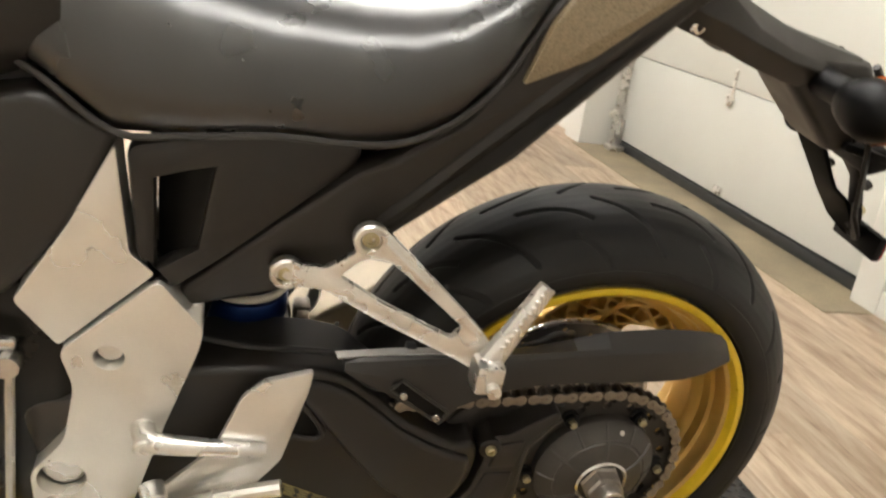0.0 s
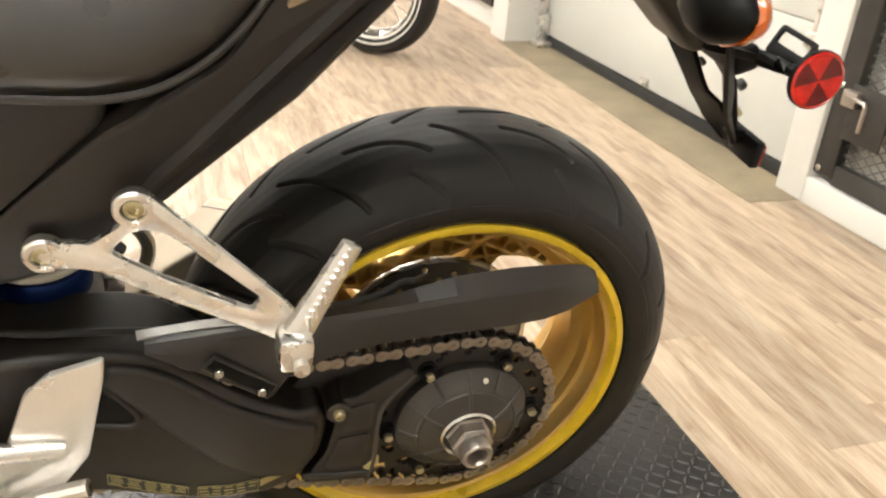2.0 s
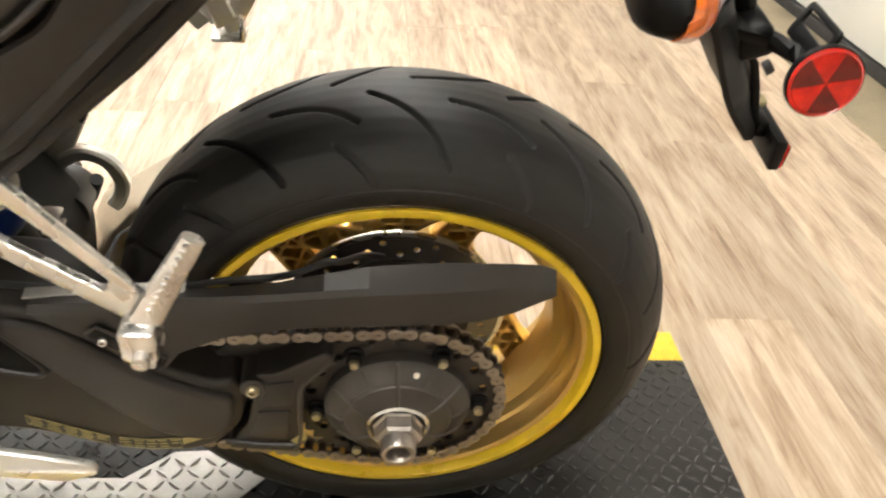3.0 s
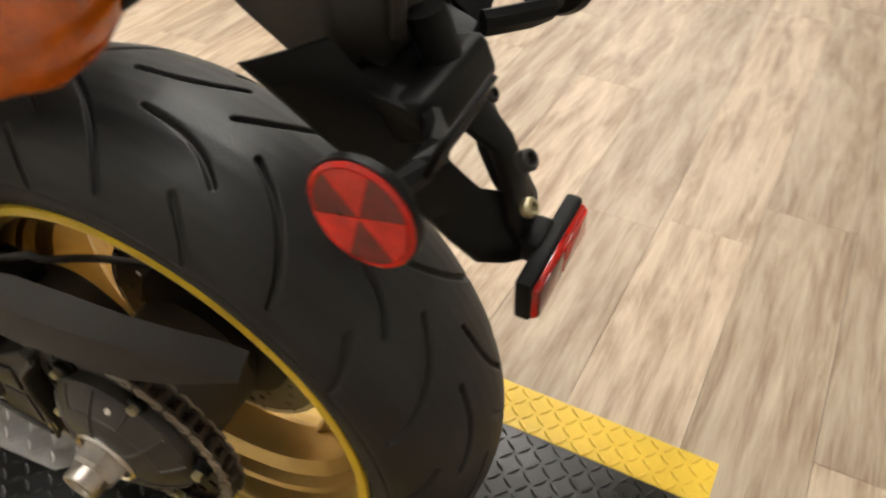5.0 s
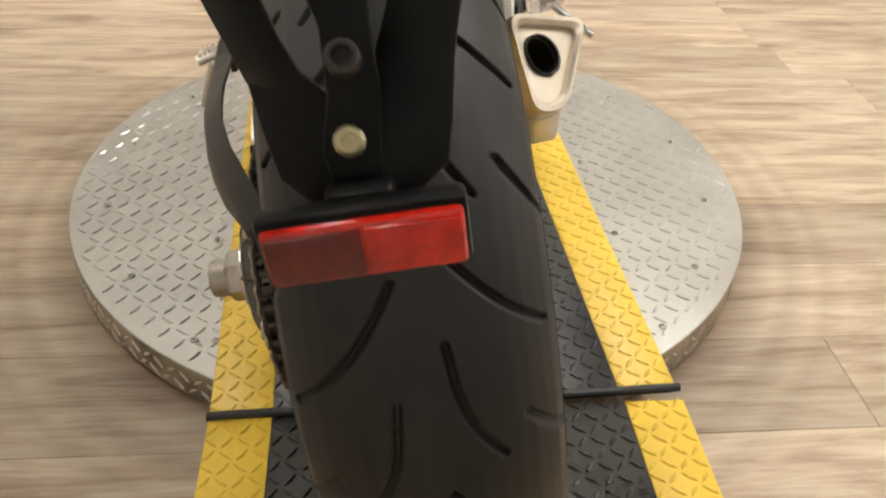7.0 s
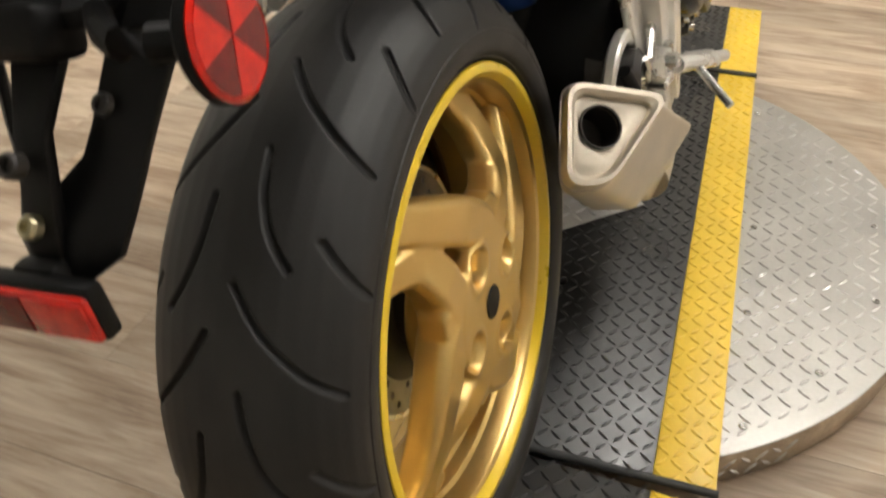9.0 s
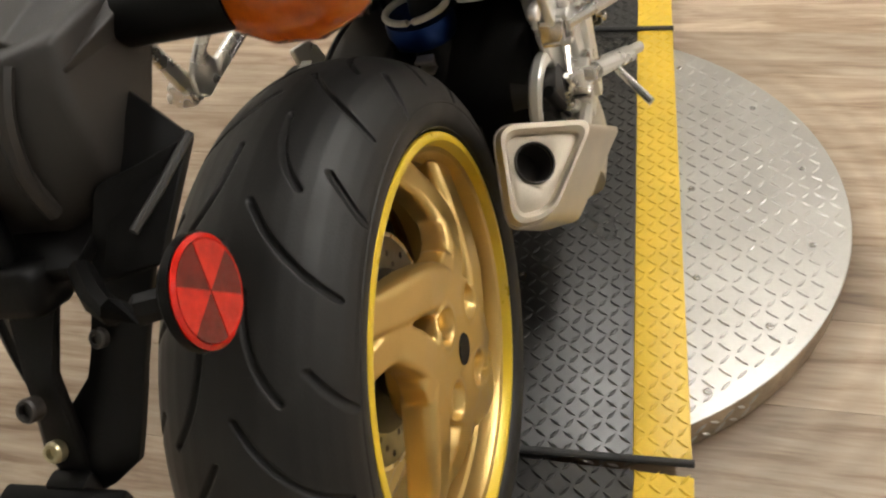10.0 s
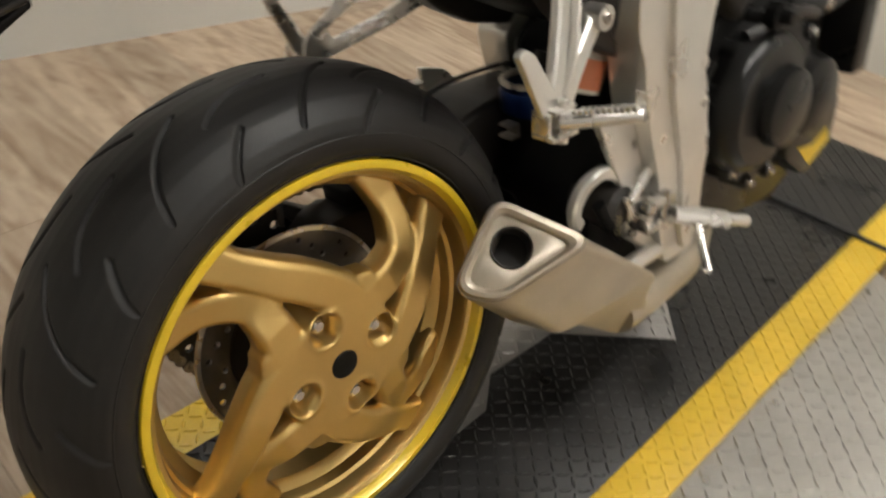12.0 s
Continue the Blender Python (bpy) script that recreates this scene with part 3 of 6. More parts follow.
# ---- the parked motorcycle across the room ----
cruiser = thing("parked_cruiser", "parked cruiser motorcycle with whitewall tyre and spoked chrome wheel", "motorcycle", pose(-0.69, -3.20, FLOOR_Z, 0, 0, -40))
wheel = part("wheel", lathe_bm([(0.21, -0.05), (0.222, -0.06), (0.225, -0.05), (0.20, -0.02), (0.20, 0.02), (0.225, 0.05), (0.222, 0.06), (0.21, 0.05)], 48, "y", True, (0, 0, 0.32)), CHROME, cruiser, "chrome spoked wheel")
part("tyre", lathe_bm([(0.222, -0.055), (0.25, -0.072), (0.29, -0.066), (0.312, -0.04), (0.32, 0), (0.312, 0.04), (0.29, 0.066), (0.25, 0.072), (0.222, 0.055)], 64, "y", True, (0, 0, 0.32)), RUBBER, wheel)
for s in (1, -1):
    part("whitewall", lathe_bm([(0.228, s * 0.062), (0.265, s * 0.0735), (0.262, s * 0.0705), (0.228, s * 0.058)], 64, "y", True, (0, 0, 0.32)), WHITEWALL, wheel, "white sidewall band")
for k in range(20):
    a = 2 * math.pi * k / 20
    s = 0.03 if k % 2 else -0.03
    part("spoke", tube_bm([(0.04 * math.cos(a), s, 0.32 + 0.04 * math.sin(a)), (0.205 * math.cos(a + 0.25), s * 0.3, 0.32 + 0.205 * math.sin(a + 0.25))], 0.003, 6), CHROME, wheel)
part("hub", lathe_bm([(0, -0.06), (0.04, -0.06), (0.05, -0.04), (0.035, 0), (0.05, 0.04), (0.04, 0.06), (0, 0.06)], 32, "y", False, (0, 0, 0.32)), CHROME, wheel)
part("brake_disc", lathe_bm([(0.06, 0.064), (0.13, 0.064), (0.13, 0.069), (0.06, 0.069)], 40, "y", True, (0, 0, 0.32)), STEEL, wheel)
secs = []
for k in range(15):
    a = radians(20 + 10 * k)
    secs.append([((0.345 + dr) * math.cos(a), yy, 0.32 + (0.345 + dr) * math.sin(a)) for dr, yy in ((-0.03, -0.088), (0, -0.08), (0.012, -0.04), (0.015, 0), (0.012, 0.04), (0, 0.08), (-0.03, 0.088), (-0.033, 0.084), (0, 0.072), (0.004, 0), (0, -0.072), (-0.033, -0.084))])
fender = part("fender", sweep_bm(None, secs), CREAM, cruiser, "pale painted fender")
part("fender_flap", box_bm(-0.345, 0, 0.425, 0.012, 0.150, 0.034, 0.004, m=Matrix.Rotation(-0.5, 4, "Y")), RUBBER, fender, "dark rubber fender flap")
for s in (1, -1):
    part("fork_leg", tube_bm([(0, s * 0.1, 0.32), (0.2, s * 0.1, 0.85)], 0.024, 14), CHROME, cruiser)
part("frame_bar", tube_bm([(0.2, 0, 0.85), (0.55, 0, 0.72), (1.1, 0, 0.62)], 0.05, 14, 5), BLACK, cruiser)

# ---- the motorcycle, leaning on its side stand; its frame: x ahead, y to its left, z up from the rear axle ----
bike = thing("motorcycle", "black naked sport motorcycle with gold wheel, leaning on its stand", "motorcycle", pose(0, 0, 0.3124, -LEAN, 0, 0))


def both(name, make, mat, label="", right=(0, 0, 0)):
    """The same part on both sides of the motorcycle; the right one set over by a little."""
    for s in (1, -1):
        b = make()
        if s < 0:
            turned(b, Matrix.Translation(right) @ Matrix.Diagonal((1, -1, 1, 1)))
        part(name, b, mat, bike, label)


# rear wheel: the rim, and on it tyre, spokes, hub and disc
def rim_bm():
    half = [(0.231, 0.081), (0.2315, 0.078), (0.222, 0.072), (0.214, 0.066), (0.2125, 0.05), (0.206, 0.035), (0.196, 0.022), (0.194, 0.0)]
    inner = [(0.2265, 0.083), (0.2235, 0.0835), (0.2215, 0.081), (0.2178, 0.0745), (0.2128, 0.0722), (0.2100, 0.0665), (0.2086, 0.0500), (0.2042, 0.0462), (0.1995, 0.0340), (0.1905, 0.0268), (0.1872, 0.0225), (0.187, 0.0)]
    prof = half + [(r, -y) for r, y in reversed(half[:-1])]
    prof += [(r, -y) for r, y in inner] + [(r, y) for r, y in reversed(inner[:-1])]
    return lathe_bm(prof, 160, "y", True)


wheel = part("rear_wheel", rim_bm(), GOLD, bike, "gold painted alloy rear wheel", angle=24)
for s in (1, -1):
    part("rim_band", lathe_bm([(0.2178, s * 0.0745), (0.2205, s * 0.0805), (0.2232, s * 0.0848), (0.2275, s * 0.0852), (0.2318, s * 0.0838), (0.2330, s * 0.081), (0.226, s * 0.080)], 160, "y", True), YELLOW_LIP, wheel, "bright yellow band round the rim lip")

TYRE = [(0.0775, 0.2350), (0.0830, 0.2355), (0.0872, 0.2395), (0.0908, 0.248), (0.0917, 0.257), (0.0899, 0.268), (0.0850, 0.2785), (0.0776, 0.2875), (0.0684, 0.2965), (0.057, 0.304), (0.0436, 0.3102), (0.030, 0.3142), (0.015, 0.3164), (0.0, 0.317)]


def tyre_mesh():
    """The tyre as a fine skin, with its tread grooves pressed in."""
    side = np.array(TYRE)
    d = np.r_[0, np.cumsum(np.hypot(*np.diff(side, axis=0).T))]
    s = np.unique(np.r_[np.linspace(0, d[4], 8), np.linspace(d[4], d[-1], 104)])
    hy, hr = np.interp(s, d, side[:, 0]), np.interp(s, d, side[:, 1])
    for _ in range(3):
        hy[1:-1] = 0.25 * hy[:-2] + 0.5 * hy[1:-1] + 0.25 * hy[2:]
        hr[1:-1] = 0.25 * hr[:-2] + 0.5 * hr[1:-1] + 0.25 * hr[2:]
    yy, rr = np.r_[hy, -hy[::-1][1:]], np.r_[hr, hr[::-1][1:]]
    n = 1560
    th = 2 * math.pi * np.arange(n) / n
    T, Y = np.meshgrid(th, yy, indexing="ij")
    arc = np.degrees(T)
    depth = np.zeros_like(T)
    starts = [19.6 + 31.6 * k for k in range(5)] + [146.0 + 33.37 * k for k in range(1, 7)]
    curves = (((0, 0.010), (5.5, 0.030), (10.5, 0.056), (14.2, 0.081)), ((14.0, 0.017), (20.5, 0.022), (25.5, 0.032), (29.3, 0.046)), ((25.2, 0.064), (31.6, 0.089)))
    for sgn, shift in ((1, 0.0), (-1, -6.5)):
        Yl = Y * sgn
        for a0 in starts:
            for curve in curves:
                pts = smooth_path([(a0 + shift + a, y, 0) for a, y in curve], 5)
                for p, q in zip(pts, pts[1:]):
                    lo, hi = min(p.x, q.x) - 2.5, max(p.x, q.x) + 2.5
                    x = (arc - lo) % 360 + lo
                    ok = (x < hi) & (Yl > min(p.y, q.y) - 0.01) & (Yl < max(p.y, q.y) + 0.01)
                    if not ok.any():
                        continue
                    k = 0.00548
                    px, qx = p.x * k, q.x * k
                    X, W = x[ok] * k, Yl[ok]
                    ex, ey = qx - px, q.y - p.y
                    t = np.clip(((X - px) * ex + (W - p.y) * ey) / (ex * ex + ey * ey), 0, 1)
                    far = np.hypot(X - px - t * ex, W - p.y - t * ey)
                    depth[ok] = np.maximum(depth[ok], np.clip((0.0034 - far) / 0.0020, 0, 1))
    R = np.broadcast_to(rr, T.shape) - 0.0052 * depth * (rr > 0.264)
    verts = np.stack([R * np.cos(T), Y, R * np.sin(T)], -1).reshape(-1, 3)
    m = len(yy)
    i, j = np.meshgrid(np.arange(n), np.arange(m - 1), indexing="ij")
    a, b = i * m + j, ((i + 1) % n) * m + j
    faces = np.stack([a, a + 1, b + 1, b], -1).reshape(-1, 4)
    return verts.tolist(), faces.tolist()


v, f = tyre_mesh()
raw("tyre", v, f, RUBBER, wheel, "black sport tyre with curved tread grooves", angle=60)
for s in (1, -1):
    for r in (0.2365, 0.262):
        part("mould_line", lathe_bm([(r - 0.0012, s * (0.0825 if r < 0.25 else 0.0906)), (r, s * (0.0852 if r < 0.25 else 0.0917)), (r + 0.0012, s * (0.0848 if r < 0.25 else 0.0904))], 120, "y", True), RUBBER, wheel)


def spoke_bm(line, wide, y_face, deep, hollow=True):
    """A curved spoke: line of (radius, angle), with its face nearer the rim's plane at the hub, and a ribbed hollow back."""
    pts = smooth_path([(r * math.cos(radians(a)), 0, r * math.sin(radians(a))) for r, a in line], 6)
    shape = ((-0.5, -0.36), (-0.45, -0.12), (-0.34, 0.0), (0.34, 0.0), (0.45, -0.12), (0.5, -0.36), (0.46, -0.95))
    shape += ((0.34, -0.95), (0.32, -0.44), (-0.32, -0.44), (-0.34, -0.95), (-0.46, -0.95)) if hollow else ((-0.46, -0.95),)
    secs, ribs = [], []
    for i, p in enumerate(pts):
        t = i / (len(pts) - 1)
        d = (pts[min(i + 1, len(pts) - 1)] - pts[max(i - 1, 0)]).normalized()
        u = d.cross(Vector((0, 1, 0)))
        w = np.interp(t, [0, 0.35, 0.75, 1], wide)
        y = np.interp(t, np.linspace(0, 1, len(y_face)), y_face)
        k = deep * (1 - 0.3 * t)
        secs.append([(q.x, y - k * b, q.z) for q, b in ((p + u * (w * a), b) for a, b in shape)])
        if hollow and i % 5 == 2:
            ribs.append((p + Vector((0, y + 0.68 * k, 0)), u * (0.40 * w), k))
    bms = [sweep_bm(None, secs)]
    for (p, u, k), (q, v, _) in zip(ribs, ribs[1:]):
        bms += [bar_bm([p - u, q + v], 0.0048, 0.5 * k), bar_bm([p + u, q - v], 0.0048, 0.5 * k)]
    return merged(*bms)


ARM_A = [(0.045, 62), (0.078, 51), (0.107, 41), (0.14, 38), (0.168, 45), (0.19, 54), (0.212, 63)]
ARM_B = [(0.045, 64), (0.078, 76), (0.109, 99), (0.14, 112), (0.165, 118), (0.19, 122), (0.213, 124)]
Y_A = [-0.0905, -0.0905, -0.087, -0.076, -0.062, -0.049, -0.040]
Y_B = [-0.0905, -0.0905, -0.089, -0.083, -0.076, -0.068, -0.060]


def hub_bm():
    """The hub's face, with four cups for the wheel nuts."""
    n, rings = 144, [0.0, 0.012, 0.017, 0.02, 0.026] + list(np.linspace(0.03, 0.0765, 26)) + [0.0775, 0.0785, 0.079]
    bm = bmesh.new()
    cups = [(0.058 * math.cos(radians(a)), 0.058 * math.sin(radians(a))) for a in (108, 18, -72, -162)]
    grid = []
    for r in rings:
        row = []
        for i in range(n):
            a = 2 * math.pi * i / n
            x, z = r * math.cos(a), r * math.sin(a)
            y = -0.091
            if r > 0.076:
                y = -0.091 + 0.006 * ((r - 0.076) / 0.003) ** 2
            for cx, cz in cups:
                far = math.hypot(x - cx, z - cz)
                y += 0.026 * min(1.0, max(0.0, (0.0195 - far) / 0.003)) - 0.0025 * max(0.0, 1 - abs(far - 0.0225) / 0.003)
            row.append(bm.verts.new((x, y, z)))
        grid.append(row)
    back = [bm.verts.new((0.079 * math.cos(2 * math.pi * i / n), -0.03, 0.079 * math.sin(2 * math.pi * i / n))) for i in range(n)]
    grid.append(back)
    grid.append([bm.verts.new((0, -0.03, 0)) for i in range(n)])
    for a, b in zip(grid, grid[1:]):
        for i in range(n):
            bm.faces.new((a[i], a[(i + 1) % n], b[(i + 1) % n], b[i]))
    bmesh.ops.remove_doubles(bm, verts=bm.verts, dist=1e-6)
    return bm


arms = []
for k in range(4):
    for line, ys, w in ((ARM_A, Y_A, [0.055, 0.047, 0.036, 0.046]), (ARM_B, Y_B, [0.055, 0.050, 0.040, 0.052])):
        arms.append(spoke_bm([(r, a + 90 * k) for r, a in line], w, ys, 0.042))
    arms.append(spoke_bm([(r, a + 90 * k) for r, a in ((0.045, 62), (0.075, 63), (0.093, 64), (0.106, 66))], [0.055, 0.062, 0.046, 0.022], [-0.0905, -0.0905, -0.0885, -0.085], 0.042, False))
centre = part("cast_spokes", merged(hub_bm(), *arms), GOLD, wheel, "gold cast hub with curved forked spokes", angle=180)
mod = centre.modifiers.new("remesh", "REMESH")
mod.mode, mod.voxel_size, mod.use_smooth_shade = "VOXEL", 0.0017, True
mod = centre.modifiers.new("smooth", "SMOOTH")
mod.factor, mod.iterations = 0.5, 13
part("hub_cap", lathe_bm([(0, -0.0925), (0.0165, -0.0925), (0.018, -0.0905), (0.018, -0.085), (0, -0.085)], 32, "y", False), PLASTIC, wheel, "round black centre cap")
for a in (108, 18, -72, -162):
    x, z = 0.058 * math.cos(radians(a)), 0.058 * math.sin(radians(a))
    part("wheel_nut", lathe_bm([(0, -0.080), (0.006, -0.080), (0.0085, -0.078), (0.0085, -0.070), (0.0125, -0.068), (0.0125, -0.060), (0, -0.060)], 6, "y", False, (x, 0, z)), STEEL, wheel, "bright steel wheel nut", angle=20)
part("hub_barrel", lathe_bm([(0.0, -0.04), (0.055, -0.04), (0.05, 0.0), (0.07, 0.03), (0.07, 0.1), (0.0, 0.1)], 48, "y", False), DARK, wheel)


def disc_bm():
    holes = []
    for k in range(36):
        a = 2 * math.pi * k / 36
        r = (0.098, 0.107, 0.116)[k % 3]
        holes.append(circle(r * math.cos(a), r * math.sin(a), 0.0040, 10))
    return plate_bm(circle(0, 0, 0.128, 120), -0.0018, 0.0018, [circle(0, 0, 0.088, 60), *holes], 0.0)


part("brake_disc", disc_bm(), DISC_STEEL, wheel, "drilled steel brake disc")
part("disc_edge", lathe_bm([(0.1262, -0.0026), (0.1310, -0.0022), (0.1318, 0.0010), (0.1305, 0.0030), (0.1255, 0.0026)], 120, "y", True), ALLOY, wheel, "bright outer edge of the disc")
part("disc_carrier", plate_bm(circle(0, 0, 0.0905, 60), -0.006, 0.006, [], 0.002), BLACK, wheel, "black disc carrier")
part("brake_caliper", plate_bm(rounded([(0.06, -0.075), (0.125, -0.06), (0.14, -0.11), (0.075, -0.14)], 0.015), -0.03, 0.03, [], 0.006), BLACK, bike, "black rear brake caliper")

# final drive
sp = []
T = 44
for k in range(T * 4):
    a = 2 * math.pi * k / (T * 4)
    r = (0.1095, 0.1155, 0.1155, 0.1095)[k % 4]
    sp.append((r * math.cos(a), r * math.sin(a)))
spro = part("sprocket", plate_bm(sp, 0.122, 0.129, [circle(0.094 * math.cos(radians(a)), 0.094 * math.sin(radians(a)), 0.006, 10) for a in range(28, 388, 20)], 0.0), BLACK, bike, "black rear sprocket")
# blocks on the sprocket face, near-black for the shade in its slots
for a in range(12, 372, 20):
    if all(abs((a - b + 180) % 360 - 180) > 9 for b in (57, 119, 181, 241, 299, 351)):
        part("slot_shade", box_bm(0.0985 * math.cos(radians(a)), 0.1285, 0.0985 * math.sin(radians(a)), 0.009, 0.002, 0.0055, 0.0008, 1, m=Matrix.Rotation(radians(90 - a), 4, "Y")), PLASTIC, spro)
for a in (57, 119, 181, 241, 299, 351):
    bx, bz = 0.0885 * math.cos(radians(a)), 0.0885 * math.sin(radians(a))
    nut = part("sprocket_nut", lathe_bm([(0, 0.127), (0.0118, 0.127), (0.0118, 0.1315), (0.0092, 0.1335), (0.0092, 0.1385), (0.0078, 0.140), (0, 0.140)], 14, "y", False, (bx, 0, bz)), PLASTIC, spro, "black flanged sprocket nut")
    part("stud_end", lathe_bm([(0, 0.138), (0.0050, 0.138), (0.0050, 0.1455), (0.0036, 0.147), (0, 0.147)], 10, "y", False, (bx, 0, bz)), BRASS, nut, "yellow zinc stud end")
cover = part("drive_cover", lathe_bm([(0.0795, 0.124), (0.0795, 0.1375), (0.0785, 0.1405), (0.0755, 0.1430), (0.0690, 0.1492), (0.0600, 0.1556), (0.0590, 0.1548), (0.0570, 0.1560), (0.0560, 0.1578), (0.046, 0.1620), (0.034, 0.1645), (0.0, 0.165)], 96, "y", False), DARK, bike, "dark grey ribbed final drive cover", angle=26)
for k in range(6):
    a = radians(27 + 60 * k)
    part("rib", tube_bm([(r * math.cos(a), y, r * math.sin(a)) for r, y in ((0.034, 0.1642), (0.046, 0.1618), (0.0570, 0.1570), (0.0690, 0.1490), (0.0765, 0.1422))], 0.0021, 8), DARK, cover)
for k in range(6):
    a = radians(57 + 60 * k)
    part("rib", tube_bm([(r * math.cos(a), y, r * math.sin(a)) for r, y in ((0.0580, 0.1562), (0.0690, 0.1490), (0.0765, 0.1422))], 0.0019, 8), DARK, cover)
part("paint_mark", turned(lathe_bm([(0, 0.0008), (0.0030, 0.0006), (0.0034, 0), (0, 0)], 14, "z", False), Matrix.Translation((-0.016, 0.1500, 0.0665)) @ Vector((0, 0, 1)).rotation_difference(Vector((-0.12, 0.82, 0.56))).to_matrix().to_4x4()), CREAM, cover, "small white paint dot")
part("axle_ring", lathe_bm([(0.0285, 0.160), (0.0335, 0.160), (0.0338, 0.166), (0.0315, 0.1685), (0.029, 0.166)], 48, "y", True), STEEL, cover, "thin polished ring")
part("axle_nut", lathe_bm([(0.013, 0.163), (0.0270, 0.163), (0.0270, 0.166), (0.0250, 0.168), (0.0250, 0.181), (0.0225, 0.185), (0.013, 0.185)], 6, "y", True), NUT, cover, "large dull axle nut", angle=25)
part("axle_end", lathe_bm([(0.0115, 0.165), (0.0185, 0.165), (0.0185, 0.198), (0.0172, 0.201), (0.0135, 0.201), (0.0115, 0.197)], 32, "y", True), NUT, cover, "hollow axle end")


# chain: links along a closed path round both sprockets
def chain_path():
    fx, fz, fr, br = 0.565, 0.03, 0.041, 0.1125
    d = math.hypot(fx, fz)
    base = math.atan2(fz, fx)
    off = math.acos((br - fr) / d)
    a1, a2 = base + off, base - off
    pts = []
    top0 = Vector((br * math.cos(a1), 0, br * math.sin(a1)))
    top1 = Vector((fx + fr * math.cos(a1), 0, fz + fr * math.sin(a1)))
    bot0 = Vector((br * math.cos(a2), 0, br * math.sin(a2)))
    bot1 = Vector((fx + fr * math.cos(a2), 0, fz + fr * math.sin(a2)))
    for k in range(20):
        pts.append(top0.lerp(top1, k / 20))
    for k in range(12):
        a = a1 + (a2 - a1) * k / 12
        pts.append(Vector((fx + fr * math.cos(a), 0, fz + fr * math.sin(a))))
    for k in range(20):
        pts.append(bot1.lerp(bot0, k / 20))
    for k in range(40):
        a = a2 + (a1 - 2 * math.pi - a2) * k / 40
        pts.append(Vector((br * math.cos(a), 0, br * math.sin(a))))
    return pts


path = chain_path()
length = [0.0]
for p, q in zip(path, path[1:] + path[:1]):
    length.append(length[-1] + (q - p).length)
count = int(length[-1] / 0.015875) // 2 * 2


def along(s):
    s %= length[-1]
    k = max(i for i in range(len(path)) if length[i] <= s)
    p, q = path[k], path[(k + 1) % len(path)]
    return p.lerp(q, (s - length[k]) / max(1e-9, length[k + 1] - length[k]))


link_shape = [(-0.0079 + 0.0072 * math.cos(a), 0.0072 * math.sin(a)) for a in np.linspace(math.pi / 2, 3 * math.pi / 2, 7)] + [(0, -0.0045)] + [(0.0079 + 0.0072 * math.cos(a), 0.0072 * math.sin(a)) for a in np.linspace(-math.pi / 2, math.pi / 2, 7)] + [(0, 0.0045)]
outer_link = merged(plate_bm(link_shape, 0.0085, 0.0108, (), 0.0006, seg=1), plate_bm(link_shape, -0.0108, -0.0085, (), 0.0006, seg=1), *[lathe_bm([(0, -0.0125), (0.0026, -0.0125), (0.0026, 0.0125), (0, 0.0125)], 8, "y", False, (x, 0, 0)) for x in (-0.0079, 0.0079)])
inner_link = merged(plate_bm(link_shape, 0.0056, 0.0080, (), 0.0006, seg=1), plate_bm(link_shape, -0.0080, -0.0056, (), 0.0006, seg=1), *[lathe_bm([(0, -0.0056), (0.005, -0.0056), (0.005, 0.0056), (0, 0.0056)], 8, "y", False, (x, 0, 0)) for x in (-0.0079, 0.0079)])
chain = thing("drive_chain", "", "")
chain.parent = bike
chain["label"] = "dull steel roller chain"
first = {}
for k in range(count):
    p, q = along(k * length[-1] / count), along((k + 1) * length[-1] / count)
    mid, d = (p + q) / 2, q - p
    m = Matrix.Translation((mid.x, 0.1255, mid.z)) @ Matrix.Rotation(-math.atan2(d.z, d.x), 4, "Y")
    kind = k % 2
    if kind not in first:
        first[kind] = part("link", outer_link if kind else inner_link, CHAIN if kind else CHAIN_INNER, chain)
        first[kind].matrix_local = m
    else:
        o = new("link", first[kind].data)
        o.parent, o.matrix_local = chain, m


# swing arm on the left
arm_outline = rounded([(0.60, 0.11), (0.60, -0.03), (0.45, -0.03), (0.388, -0.036), (0.308, -0.067), (0.229, -0.077), (0.190, -0.058), (0.166, -0.020), (0.160, 0.020), (0.162, 0.040), (0.172, 0.052), (0.192, 0.046), (0.225, 0.062), (0.262, 0.085), (0.291, 0.113), (0.328, 0.145), (0.37, 0.155), (0.43, 0.155), (0.52, 0.15)], 0.016)
swing = part("swing_arm", plate_bm(arm_outline, 0.045, 0.148, (), 0.020, seg=6), BLACK, bike, "matt black cast single-sided swing arm")
bulge = rounded([(0.372, 0.143), (0.346, 0.140), (0.322, 0.128), (0.291, 0.102), (0.262, 0.075), (0.225, 0.052), (0.192, 0.038), (0.172, 0.032), (0.170, 0.010), (0.176, -0.020), (0.196, -0.044), (0.232, -0.040), (0.267, -0.020), (0.313, 0.033), (0.347, 0.078), (0.385, 0.128)], 0.016)
part("arm_bulge", plate_bm(bulge, 0.140, 0.1565, (), 0.0085, seg=5), BLACK, swing)
# surface plate, not sunk: the pocket's shade is its near-black colour
part("pocket_shade", plate_bm(rounded([(0.396, 0.125), (0.352, 0.074), (0.356, 0.062), (0.404, 0.070)], 0.006), 0.144, 0.1485, (), 0.001), PLASTIC, swing)
part("pocket_lip", tube_bm([(0.400, 0.132, 0.130), (0.385, 0.148, 0.126), (0.352, 0.1500, 0.076), (0.353, 0.1500, 0.062), (0.366, 0.1495, 0.0605), (0.404, 0.148, 0.068)], 0.0032, 8, 4), BLACK, swing)
